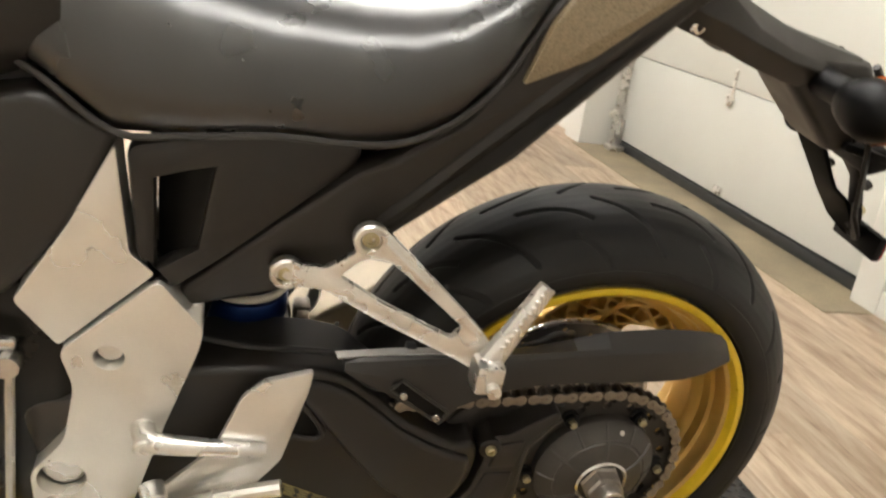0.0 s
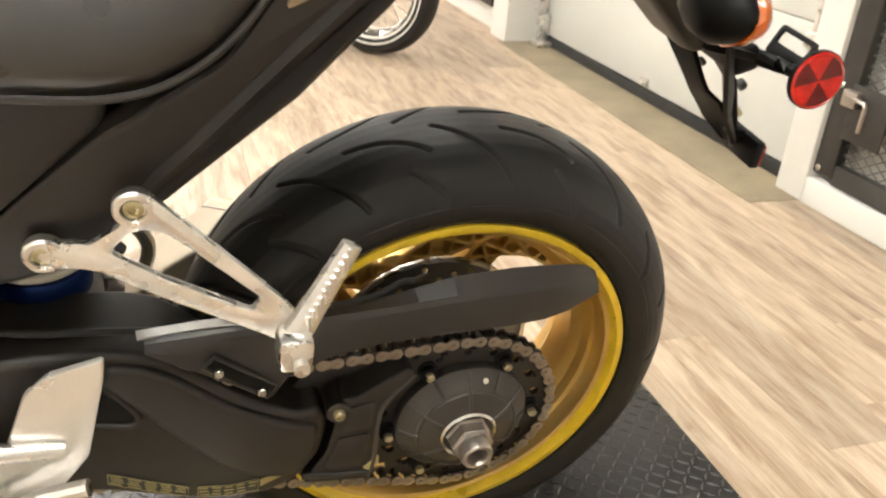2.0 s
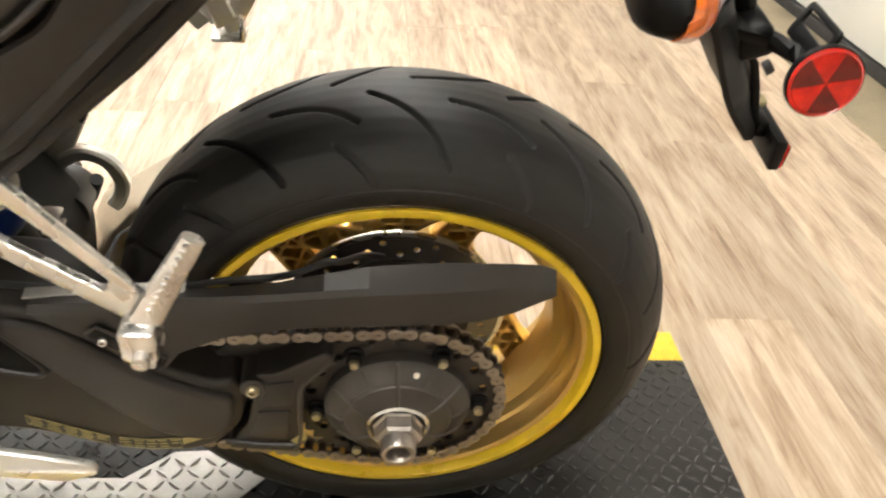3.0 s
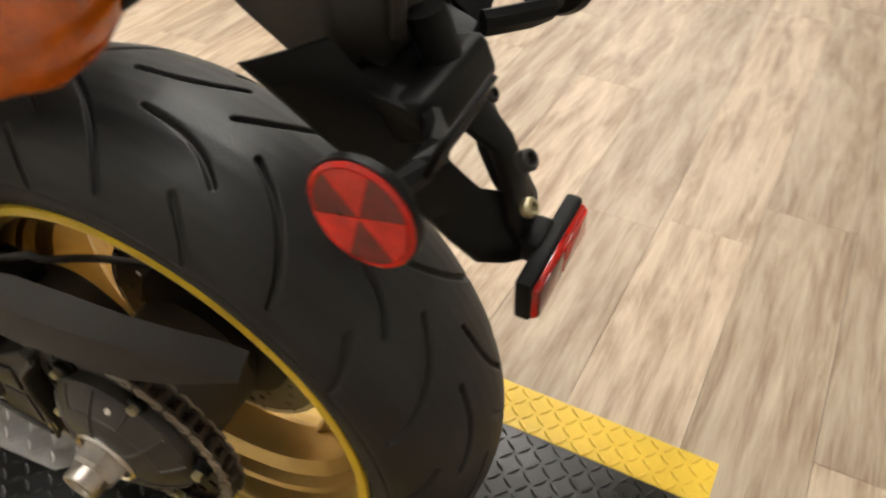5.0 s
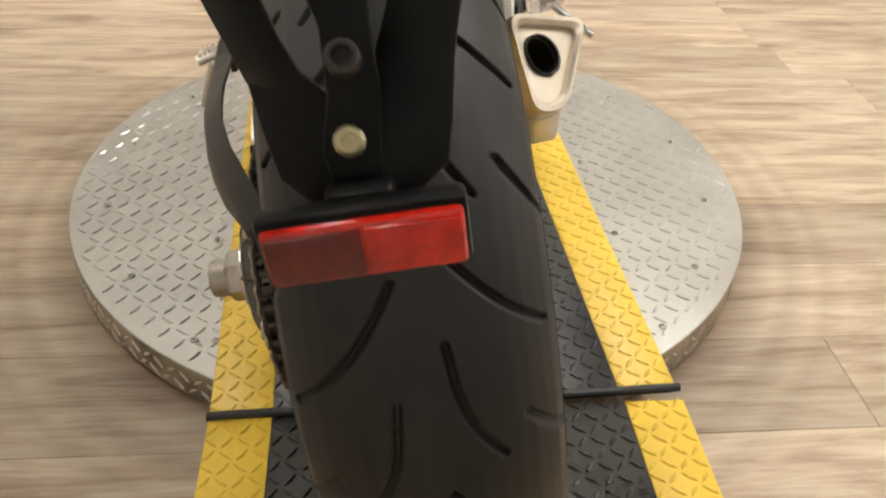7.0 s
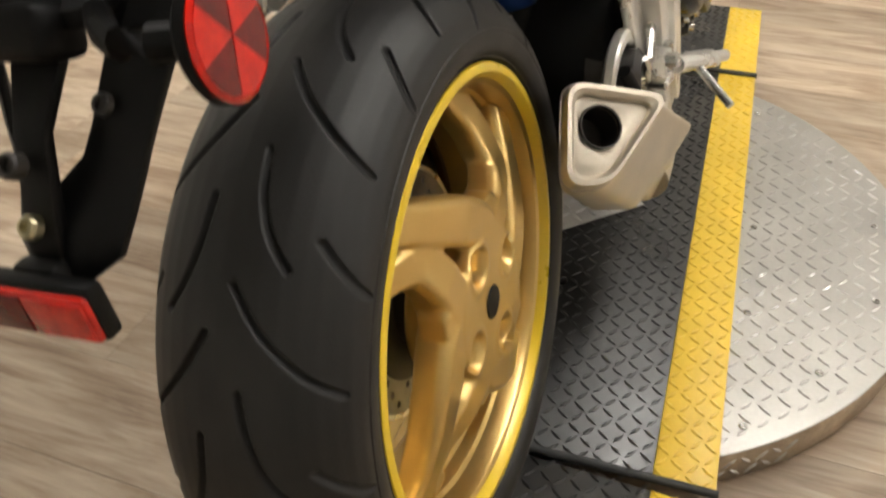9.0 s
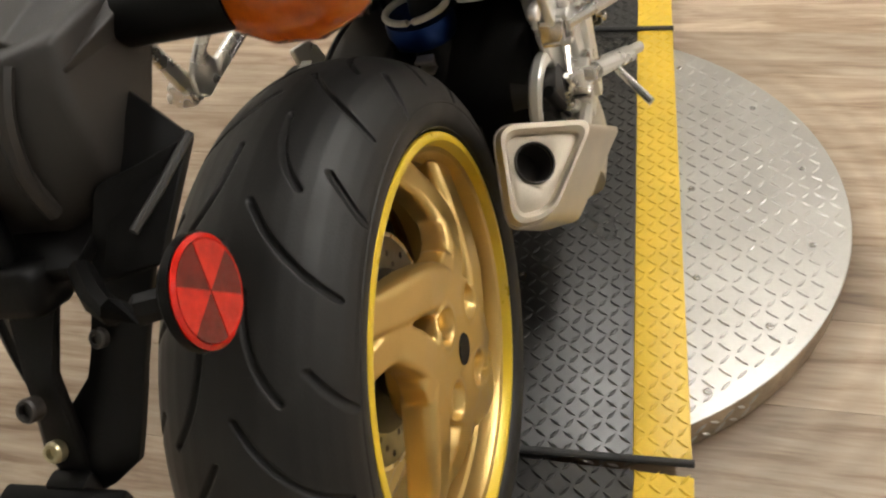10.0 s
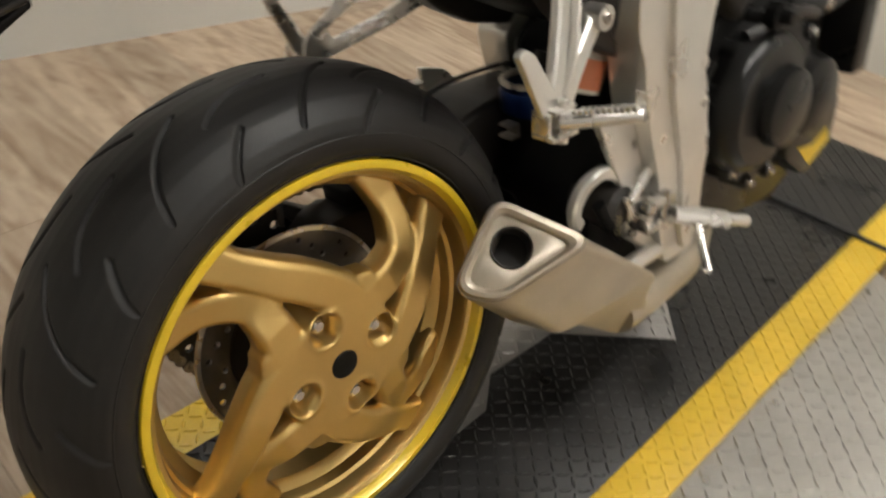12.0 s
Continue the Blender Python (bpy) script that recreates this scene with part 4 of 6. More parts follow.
part("hub_carrier_arm", plate_bm(rounded([(0.20, 0.05), (0.20, -0.07), (0.10, -0.075), (0.05, -0.03), (0.05, 0.05), (0.10, 0.09), (0.16, 0.085)], 0.02), 0.045, 0.112, (), 0.01), BLACK, swing)
# near-black block in place of the shade behind the arm, below the chain
part("shade_filler", plate_bm(rounded([(0.200, 0.050), (0.198, 0.112), (0.13, 0.108), (0.140, 0.04)], 0.008), 0.060, 0.108, (), 0.003), PLASTIC, swing)
carrier = part("axle_carrier", plate_bm(rounded([(0.067, 0.090), (0.076, 0.098), (0.117, 0.070), (0.130, 0.062), (0.146, 0.062), (0.156, 0.050), (0.152, 0.022), (0.160, -0.020), (0.176, -0.048), (0.184, -0.066), (0.112, -0.072), (0.104, -0.040), (0.101, 0.0), (0.101, 0.034), (0.090, 0.062)], 0.006), 0.112, 0.149, (), 0.005, seg=3), BLACK, swing, "black cast axle carrier with pinch bolt")
part("carrier_step", plate_bm(rounded([(0.108, 0.056), (0.138, 0.050), (0.146, 0.014), (0.112, 0.016)], 0.004), 0.146, 0.1525, (), 0.002), BLACK, carrier)
part("carrier_step", plate_bm(rounded([(0.113, 0.006), (0.148, 0.004), (0.160, -0.042), (0.116, -0.046)], 0.004), 0.146, 0.1515, (), 0.002), BLACK, carrier)
part("carrier_rail", tube_bm([(0.110, 0.150, -0.058), (0.150, 0.150, -0.056), (0.186, 0.150, -0.050)], 0.0035, 8), BLACK, carrier)
part("carrier_edge", tube_bm([(0.067, 0.1475, 0.086), (0.090, 0.1485, 0.060), (0.103, 0.149, 0.034), (0.104, 0.149, -0.040), (0.110, 0.149, -0.068)], 0.0028, 8, 3), DARK, carrier, "grey bead along the carrier's edge")
part("pinch_lug", lathe_bm([(0, 0.12), (0.0135, 0.12), (0.0135, 0.1535), (0.012, 0.155), (0, 0.155)], 20, "y", False, (0.150, 0, 0.047)), BLACK, carrier)
part("pinch_bolt", bolt_bm((0.150, 0.155, 0.047), (0, 1, 0), 0.0068, 0.006), BRASS, carrier)
part("height_mark", plate_bm([(0.099, -0.032), (0.098, -0.046), (0.110, -0.056), (0.116, -0.050), (0.107, -0.040)], 0.1495, 0.1502, (), 0), PAPER, carrier, "chipped pale sticker")


def label_strip(top, low, rows):
    """A dark label along the arm's lower edge, with rows of pale print."""
    st = part("sticker", plate_bm(list(top) + list(reversed(low)), 0.1485, 0.1492, (), 0), LABEL, swing, "dark warning label with pale print")
    edge = [(x, 0.1494, z) for x, z in list(top) + list(reversed(low))]
    part("print_border", tube_bm(edge + edge[:1], 0.0005, 4), PAPER, st)
    for k in range(rows):
        t = (k + 0.6) / (rows + 0.3)
        line = [Vector((a[0], 0, a[1])).lerp(Vector((b[0], 0, b[1])), t) for a, b in zip(top, low)]
        n = 5
        for i in range(n):
            a, b = (i + 0.10 + 0.05 * ((i + k) % 3)) / n, (i + 0.80 + 0.06 * ((i * 2 + k) % 3)) / n
            if k == rows - 1 and i == n - 1:
                continue

            def along_line(u):
                f = u * (len(line) - 1)
                j = min(int(f), len(line) - 2)
                return line[j].lerp(line[j + 1], f - j)
            p, q = along_line(a), along_line(b)
            part("print_bar", plate_bm([(p.x, p.z + 0.0009), (q.x, q.z + 0.0009), (q.x, q.z - 0.0009), (p.x, p.z - 0.0009)], 0.1493, 0.1496, (), 0), PAPER, st)


label_strip([(0.386, -0.006), (0.345, -0.026), (0.308, -0.043)], [(0.387, -0.021), (0.346, -0.042), (0.309, -0.058)], 4)
label_strip([(0.298, -0.045), (0.266, -0.049), (0.234, -0.046)], [(0.299, -0.061), (0.266, -0.066), (0.234, -0.064)], 3)
part("label_tail", plate_bm([(0.232, -0.047), (0.204, -0.036), (0.205, -0.044), (0.232, -0.058)], 0.1490, 0.1496, (), 0), PAPER, swing, "worn yellow end of the label")
part("arm_screw", bolt_bm((0.197, 0.147, -0.027), (0.2, 1, -0.2), 0.0045, 0.004), STEEL, swing, "bright screw")
part("front_sprocket_cover", plate_bm(rounded([(0.66, 0.10), (0.62, -0.06), (0.50, -0.05), (0.49, 0.06), (0.56, 0.12)], 0.03), 0.10, 0.145, (), 0.01), DARK, bike)

# chain guard: a bent shell over the chain
GUARD = [(0.338, 0.168, 0.168, 0.166, 0.174, 0.140, 0.172), (0.318, 0.172, 0.158, 0.168, 0.178, 0.138, 0.173), (0.292, 0.175, 0.146, 0.168, 0.180, 0.136, 0.172), (0.262, 0.177, 0.128, 0.166, 0.181, 0.135, 0.171), (0.240, 0.178, 0.112, 0.165, 0.182, 0.135, 0.171), (0.224, 0.178, 0.108, 0.164, 0.183, 0.135, 0.171), (0.210, 0.176, 0.128, 0.163, 0.183, 0.135, 0.172), (0.168, 0.172, 0.146, 0.162, 0.185, 0.135, 0.176), (0.120, 0.166, 0.151, 0.160, 0.188, 0.135, 0.183), (0.077, 0.163, 0.152, 0.157, 0.190, 0.134, 0.194), (0.036, 0.160, 0.151, 0.154, 0.192, 0.133, 0.204), (-0.03, 0.156, 0.151, 0.150, 0.193, 0.131, 0.209), (-0.07, 0.149, 0.149, 0.142, 0.190, 0.127, 0.206), (-0.105, 0.136, 0.147, 0.130, 0.183, 0.118, 0.198), (-0.134, 0.121, 0.147, 0.117, 0.170, 0.104, 0.184), (-0.153, 0.113, 0.149, 0.110, 0.158, 0.094, 0.168)]
secs = []
for x, y0, z0, yc, zc, y1, z1 in GUARD:
    secs.append([(x, y0, z0), (x, y0 + 0.002 - 0.5 * (y0 - yc), z0 + 0.55 * (zc - z0)), (x, yc + 0.0012, zc - 0.004), (x, yc - 0.003, zc + 0.0015), (x, y1, z1), (x, y1, z1 - 0.004), (x, yc - 0.006, zc - 0.004), (x, y0 - 0.005, z0 + 0.001)])
guard = part("chain_guard", sweep_bm(None, secs), BLACK, bike, "matt black plastic chain guard", angle=17)
# plate on the guard's face; near-black colour does the recess's shading
part("recess_shade", plate_bm(rounded([(0.290, 0.152), (0.277, 0.164), (0.222, 0.124), (0.230, 0.108)], 0.006), 0.1720, 0.1785, (), 0.0015), PLASTIC, guard)
part("recess_rim", tube_bm([(0.288, 0.1775, 0.154), (0.277, 0.1775, 0.165), (0.249, 0.1782, 0.144), (0.221, 0.1785, 0.124), (0.228, 0.1785, 0.108), (0.258, 0.1782, 0.129), (0.288, 0.1775, 0.154)], 0.0020, 6), BLACK, guard)
for x, y, z in ((0.274, 0.1780, 0.147), (0.2345, 0.1790, 0.118)):
    part("guard_bolt", bolt_bm((x, y, z), (0, 1, 0), 0.0050, 0.0045), STEEL, guard, "bright bolt")
part("scuff", plate_bm([(0.062, 0.1535), (0.030, 0.1545), (0.016, 0.1528), (0.048, 0.1520)], 0.1606, 0.1612, (), 0), DARK, guard, "grey scuff on the lower edge")
part("brake_hose", tube_bm([(0.50, 0.110, 0.170), (0.44, 0.125, 0.168), (0.38, 0.128, 0.166), (0.32, 0.126, 0.160), (0.27, 0.122, 0.157), (0.21, 0.116, 0.158), (0.16, 0.110, 0.160), (0.125, 0.103, 0.158), (0.10, 0.099, 0.163), (0.078, 0.096, 0.173), (0.064, 0.092, 0.170), (0.04, 0.06, 0.150), (0.02, 0.03, 0.12)], 0.0038, 8, 6), RUBBER_SEAL, bike, "black brake hose with clips")
part("hose_tail", tube_bm([(0.325, 0.150, 0.152), (0.300, 0.166, 0.146), (0.282, 0.172, 0.160)], 0.0036, 8, 4), RUBBER_SEAL, bike, "short black hose end")
part("hose_strip", bar_bm([(0.345, 0.148, 0.1745), (0.285, 0.142, 0.1760), (0.205, 0.139, 0.1765)], 0.015, 0.0022, (0, -0.15, 1)), SHEET, bike, "bright metal hose carrier strip")
for x in (0.262, 0.232):
    part("hose_clip", box_bm(x, 0.131, 0.1745, 0.012, 0.014, 0.010, 0.003), RUBBER_SEAL, bike)
secs = []
for k in range(9):
    a = radians(2 + 10 * k)
    secs.append([(r * math.cos(a), y, r * math.sin(a)) for r, y in ((0.325, -0.10), (0.338, -0.07), (0.343, 0.0), (0.338, 0.07), (0.325, 0.10), (0.321, 0.098), (0.334, 0.068), (0.339, 0), (0.334, -0.068), (0.321, -0.098))])
part("hugger", sweep_bm(None, [[(x * 0.985, y * 0.7, z) for x, y, z in q] for q in secs[:2]]), PLASTIC, bike, "black inner mudguard")

# shock absorber
part("shock_body", tube_bm([(0.47, 0.0, 0.21), (0.405, 0.0, 0.05)], 0.032, 24), PLASTIC, bike, "black shock absorber body")
part("shock_collar", lathe_bm([(0.0, -0.020), (0.046, -0.020), (0.048, -0.014), (0.048, 0.008), (0.046, 0.012), (0.0, 0.012)], 40, "z", False, (0.437, 0.015, 0.160)), BLUE, bike, "blue anodised shock collar")
part("shock_spring", tube_bm([(0.437 + 0.044 * math.cos(a), 0.015 + 0.044 * math.sin(a), 0.178 + 0.0016 * a) for a in np.linspace(0, 2.3 * math.pi, 36)], 0.0048, 8), CREAM, bike, "cream shock spring")
part("shock_clevis", merged(box_bm(0.37, 0.0, 0.14, 0.020, 0.024, 0.005, 0.002), box_bm(0.37, 0.0, 0.124, 0.020, 0.024, 0.005, 0.002), box_bm(0.378, 0.0, 0.132, 0.005, 0.022, 0.018, 0.002)), NUT, bike, "dull steel shock clevis")


def foot_peg(name, path, flat_top, label, r=0.0135):
    """A foot peg: a tapered bar with cross ribs on its tread."""
    bar = part(name, tube_bm(path, 0.012, 12, 0, flat=0.75, taper=lambda t: r - 0.004 * t, side=(0, 0, 1) if flat_top else None), ALLOY, bike, label)
    a, b = Vector(path[0]), Vector(path[-1])
    u, v = (Vector((0.62 * r, 0, 0.60 * r)), Vector((-0.62 * r, 0, 0.60 * r))) if flat_top else (Vector((0, 0.008, 0.008)), Vector((0, 0.008, -0.008)) + (b - a) * 0.02)
    for t in np.linspace(0.2, 0.92, 11):
        part("tread_rib", tube_bm([a.lerp(b, t) + u, a.lerp(b, t) + v], 0.0026, 6), ALLOY, bar)
    return bar


# frame plates
def frame_upper():
    return plate_bm(rounded([(0.56, 0.40), (0.549, 0.293), (0.526, 0.272), (0.613, 0.188), (0.650, 0.238), (0.60, 0.32)], 0.006), 0.112, 0.160, (), 0.014, seg=4)


def frame_lower():
    pts = rounded([(0.523, 0.269), (0.480, 0.214), (0.484, 0.190), (0.515, 0.093), (0.542, -0.003), (0.565, -0.075), (0.64, -0.06), (0.645, 0.03), (0.611, 0.075), (0.600, 0.144), (0.612, 0.185)], 0.01)
    return plate_bm(pts, 0.108, 0.166, [circle(0.567, 0.179, 0.0145, 20), circle(0.615, 0.022, 0.024, 24)], 0.013, seg=4)


part("frame_spar", frame_upper(), SILVER, bike, "silver painted frame spar")
part("pivot_plate", frame_lower(), SILVER, bike, "silver painted swing arm pivot plate")
right_plate = part("right_frame_plate", plate_bm(rounded([(0.40, 0.42), (0.382, 0.330), (0.386, 0.288), (0.404, 0.250), (0.412, 0.206), (0.430, 0.149), (0.456, 0.080), (0.468, 0.0), (0.490, -0.060), (0.555, -0.060), (0.562, 0.016), (0.572, 0.100), (0.560, 0.135), (0.556, 0.170), (0.538, 0.215), (0.546, 0.285), (0.60, 0.42)], 0.012), -0.184, -0.128, [circle(0.520, 0.226, 0.0085, 18), circle(0.548, 0.088, 0.0075, 16)], 0.016, seg=4), SILVER, bike, "silver painted right frame plate")
part("plate_ridge", plate_bm(rounded([(0.455, 0.41), (0.440, 0.330), (0.445, 0.290), (0.452, 0.250), (0.458, 0.206), (0.476, 0.149), (0.498, 0.080), (0.505, 0.0), (0.520, -0.045), (0.545, -0.045), (0.550, 0.016), (0.548, 0.070), (0.538, 0.170), (0.512, 0.215), (0.520, 0.285), (0.565, 0.41)], 0.010), -0.193, -0.178, [circle(0.520, 0.226, 0.0085, 18)], 0.010, seg=4), SILVER, right_plate)
part("plate_bolt", lathe_bm([(0, -0.180), (0.006, -0.180), (0.0078, -0.176), (0.0078, -0.15), (0, -0.15)], 16, "y", False, (0.520, 0, 0.226)), STEEL, right_plate)
part("plate_bolt", lathe_bm([(0, -0.176), (0.0055, -0.176), (0.007, -0.172), (0.007, -0.15), (0, -0.15)], 16, "y", False, (0.548, 0, 0.088)), STEEL, right_plate)
# added black sheet that keeps the silver plate's inner face dark
part("frame_blackout", plate_bm(rounded([(0.530, 0.262), (0.472, 0.216), (0.474, 0.188), (0.505, 0.093), (0.532, -0.003), (0.555, -0.075), (0.64, -0.06), (0.645, 0.03), (0.611, 0.075), (0.600, 0.144), (0.612, 0.185), (0.58, 0.30)], 0.01), 0.072, 0.084, (), 0.004), PLASTIC, bike, "black sheet added to darken the frame plate's inner side")
part("pivot_bolt", lathe_bm([(0, 0.125), (0.0135, 0.125), (0.0135, 0.15), (0.011, 0.154), (0, 0.154)], 24, "y", False, (0.567, 0, 0.179)), ALLOY, bike, "silver recessed pivot bolt")
part("pivot_cap", lathe_bm([(0, 0.12), (0.022, 0.12), (0.022, 0.148), (0.017, 0.152), (0, 0.152)], 24, "y", False, (0.615, 0, 0.022)), ALLOY, bike, "large silver pivot cap")
part("heel_guard", plate_bm(rounded([(0.466, 0.075), (0.440, 0.146), (0.420, 0.166), (0.371, 0.180), (0.374, 0.154), (0.395, 0.061), (0.432, 0.010), (0.50, -0.005), (0.52, 0.02)], 0.006), 0.176, 0.184, (), 0.002), SILVER, bike, "thin silver heel guard")
lever = part("stand_lug", plate_bm(rounded([(0.56, -0.01), (0.47, 0.004), (0.422, 0.008), (0.36, -0.006), (0.308, -0.022), (0.305, -0.036), (0.341, -0.050), (0.44, -0.036), (0.56, -0.04)], 0.008), 0.192, 0.202, (), 0.003), SILVER, bike, "pale flat lever below the heel guard")
part("lug_bolt", bolt_bm((0.42, 0.203, -0.018), (0, 1, 0), 0.008, 0.005), STEEL, lever)
part("foot_peg", tube_bm([(0.535, 0.165, 0.090), (0.525, 0.186, 0.090), (0.47, 0.192, 0.088), (0.413, 0.190, 0.082)], 0.011, 12, 4, taper=lambda t: 0.0135 - 0.006 * t), ALLOY, bike, "silver foot peg bracket")
part("shift_lever", merged(tube_bm([(0.54, 0.19, -0.02), (0.46, 0.205, 0.03), (0.395, 0.212, 0.05)], 0.009, 10, 4), bolt_bm((0.531, 0.19, 0.088), (0, 1, 0), 0.012, 0.006)), ALLOY, bike, "silver shift linkage")
part("shift_rod", tube_bm([(0.655, 0.165, 0.17), (0.668, 0.168, -0.06)], 0.0055, 10), STEEL, bike, "bright shift rod with ball joint")
part("rod_end", merged(lathe_bm([(0, -0.012), (0.012, -0.012), (0.014, 0), (0.012, 0.012), (0, 0.012)], 20, "y", False, (0.655, 0.168, 0.175)), box_bm(0.667, 0.165, 0.195, 0.04, 0.012, 0.014, 0.004)), STEEL, bike)
toe = foot_peg("left_rider_peg", [(0.525, 0.190, 0.035), (0.495, 0.288, 0.012)], 1, "silver rider foot peg with feeler")
part("feeler", tube_bm([(0.498, 0.268, 0.004), (0.500, 0.298, -0.060)], 0.006, 10), STEEL, toe)


# passenger peg brackets, on both sides
def hanger():
    pts = rounded([(0.349, 0.336), (0.344, 0.347), (0.333, 0.352), (0.322, 0.349), (0.298, 0.329), (0.222, 0.264), (0.209, 0.247), (0.206, 0.226), (0.218, 0.214), (0.236, 0.222), (0.316, 0.248), (0.370, 0.270), (0.397, 0.270), (0.412, 0.271), (0.421, 0.281), (0.420, 0.291), (0.412, 0.299), (0.388, 0.295), (0.372, 0.295), (0.346, 0.318)], 0.004)
    hole = rounded([(0.357, 0.2895), (0.342, 0.309), (0.330, 0.316), (0.314, 0.3155), (0.296, 0.304), (0.240, 0.262), (0.247, 0.247), (0.313, 0.269)], 0.004)
    return plate_bm(pts, 0.161, 0.170, [hole], 0.0025, lambda x, z: 0.36 * max(0.0, 0.385 - x) ** 1.05)


part("peg_bracket", hanger(), ALLOY, bike, "cast aluminium passenger peg bracket")
for x, y, z in ((0.335, 0.185, 0.336), (0.407, 0.168, 0.285)):
    part("bracket_boss", lathe_bm([(0.0085, y - 0.006), (0.0165, y - 0.006), (0.0165, y + 0.003), (0.0145, y + 0.0055), (0.0105, y + 0.0055), (0.0085, y + 0.002)], 32, "y", True, (x, 0, z)), ALLOY, bike)
    part("bracket_bolt", lathe_bm([(0, y), (0.0082, y), (0.0082, y + 0.0030), (0.0060, y + 0.0042), (0.0040, y + 0.0042), (0.0040, y + 0.001), (0, y + 0.001)], 20, "y", False, (x, 0, z)), BRASS, bike, "small zinc bracket bolt")
rb = part("right_peg_bracket", bar_bm([(0.205, -0.206, 0.262), (0.222, -0.200, 0.310), (0.246, -0.185, 0.375), (0.275, -0.165, 0.440)], 0.026, 0.012, (0.3, -0.9, 0.3), 4), SILVER, bike, "cast aluminium passenger peg bracket")
part("upper_rib", bar_bm([(0.220, -0.205, 0.262), (0.238, -0.207, 0.312), (0.258, -0.193, 0.375)], 0.006, 0.010, (0.3, -0.9, 0.3), 4), SILVER, rb)
part("lower_arm", bar_bm([(0.230, -0.203, 0.262), (0.258, -0.196, 0.296), (0.296, -0.186, 0.330)], 0.022, 0.010, (0.3, -0.9, 0.3), 4), SILVER, rb)
part("arm_boss", turned(lathe_bm([(0, -0.014), (0.0135, -0.014), (0.0135, 0.010), (0.010, 0.013), (0, 0.013)], 20, "y", False), pose(0.300, -0.186, 0.334)), ALLOY, rb)
part("boss_bolt", bolt_bm((0.300, -0.199, 0.334), (0, -1, 0), 0.0065, 0.004), NUT, rb)
part("heel_flange", plate_bm(rounded([(0.148, 0.334), (0.157, 0.341), (0.172, 0.332), (0.214, 0.268), (0.205, 0.246), (0.192, 0.250)], 0.004), -0.216, -0.206, (), 0.003), SILVER, rb, "flat silver heel flange")
part("clevis_plate", merged(box_bm(0.206, -0.214, 0.270, 0.034, 0.026, 0.005, 0.002), box_bm(0.204, -0.214, 0.243, 0.040, 0.030, 0.006, 0.002), box_bm(0.188, -0.210, 0.256, 0.006, 0.024, 0.026, 0.002), lathe_bm([(0, 0.234), (0.0055, 0.234), (0.0055, 0.279), (0.004, 0.281), (0, 0.281)], 12, "z", False, (0.206, -0.222, 0))), ALLOY, rb, "cast clevis with a steel pin")


foot_peg("passenger_peg", [(0.214, 0.238, 0.236), (0.168, 0.226, 0.318)], 0, "ribbed silver passenger peg, folded up")
part("peg_clevis", merged(box_bm(0.215, 0.244, 0.228, 0.03, 0.03, 0.034, 0.006), lathe_bm([(0, 0.225), (0.007, 0.225), (0.007, 0.268), (0, 0.268)], 12, "y", False, (0.212, 0, 0.222))), ALLOY, bike)
foot_peg("passenger_peg", [(0.206, -0.222, 0.258), (0.240, -0.294, 0.272)], 1, "ribbed silver passenger peg, folded out")
foot_peg("rider_peg", [(0.470, -0.196, 0.034), (0.545, -0.238, 0.006)], 1, "ribbed silver rider peg", 0.0165)
part("peg_tip", tube_bm([(0.538, -0.232, 0.012), (0.582, -0.249, -0.004)], 0.0085, 12), ALLOY, bike, "plain tip of the rider peg")
part("peg_feeler", tube_bm([(0.492, -0.226, 0.018), (0.449, -0.271, -0.014)], 0.0058, 10), STEEL, bike, "bright peg feeler")
hang = part("peg_hanger", plate_bm(rounded([(0.352, 0.186), (0.364, 0.196), (0.452, 0.170), (0.462, 0.156), (0.470, 0.108), (0.486, 0.070), (0.506, 0.030), (0.500, -0.010), (0.470, -0.024), (0.430, -0.006), (0.420, 0.030), (0.424, 0.064), (0.406, 0.084), (0.388, 0.118)], 0.009), -0.160, -0.148, [circle(0.4294, 0.1374, 0.0048, 14)], 0.004, seg=3), SILVER, bike, "silver cast rider peg hanger")
part("hanger_hook", bar_bm([(0.405, -0.150, 0.100), (0.380, -0.148, 0.112), (0.352, -0.144, 0.104), (0.338, -0.140, 0.080), (0.342, -0.136, 0.056), (0.352, -0.134, 0.044)], 0.018, 0.016, (0, -1, 0), 4), SILVER, hang, "curved silver hook of the hanger")
part("hanger_foot", bar_bm([(0.430, -0.158, 0.012), (0.470, -0.162, -0.022), (0.520, -0.160, -0.036), (0.565, -0.150, -0.040)], 0.020, 0.016, (0, -1, 0), 4), SILVER, hang)
part("hanger_bolt", bolt_bm((0.442, -0.160, 0.156), (0, -1, 0), 0.006, 0.004), STEEL, hang)
part("clevis_cheek", soften(box_bm(0.452, -0.182, 0.058, 0.058, 0.026, 0.012, 0), 0.003), ALLOY, hang, "cast clevis cheek for the rider peg")
part("clevis_cheek", soften(box_bm(0.452, -0.182, 0.026, 0.062, 0.028, 0.012, 0), 0.003), ALLOY, hang, "cast clevis cheek for the rider peg")
part("clevis_web", soften(box_bm(0.428, -0.178, 0.042, 0.014, 0.030, 0.040, 0), 0.003), ALLOY, hang)
part("clevis_pin", lathe_bm([(0, 0.016), (0.0065, 0.016), (0.0065, 0.068), (0.005, 0.070), (0, 0.070)], 12, "z", False, (0.462, -0.190, 0)), STEEL, hang, "steel pivot pin")
part("clevis_nut", lathe_bm([(0, -0.212), (0.008, -0.212), (0.0095, -0.209), (0.0095, -0.196), (0, -0.196)], 6, "y", False, (0.402, 0, 0.072)), STEEL, hang, "bright hexagon nut", angle=20)
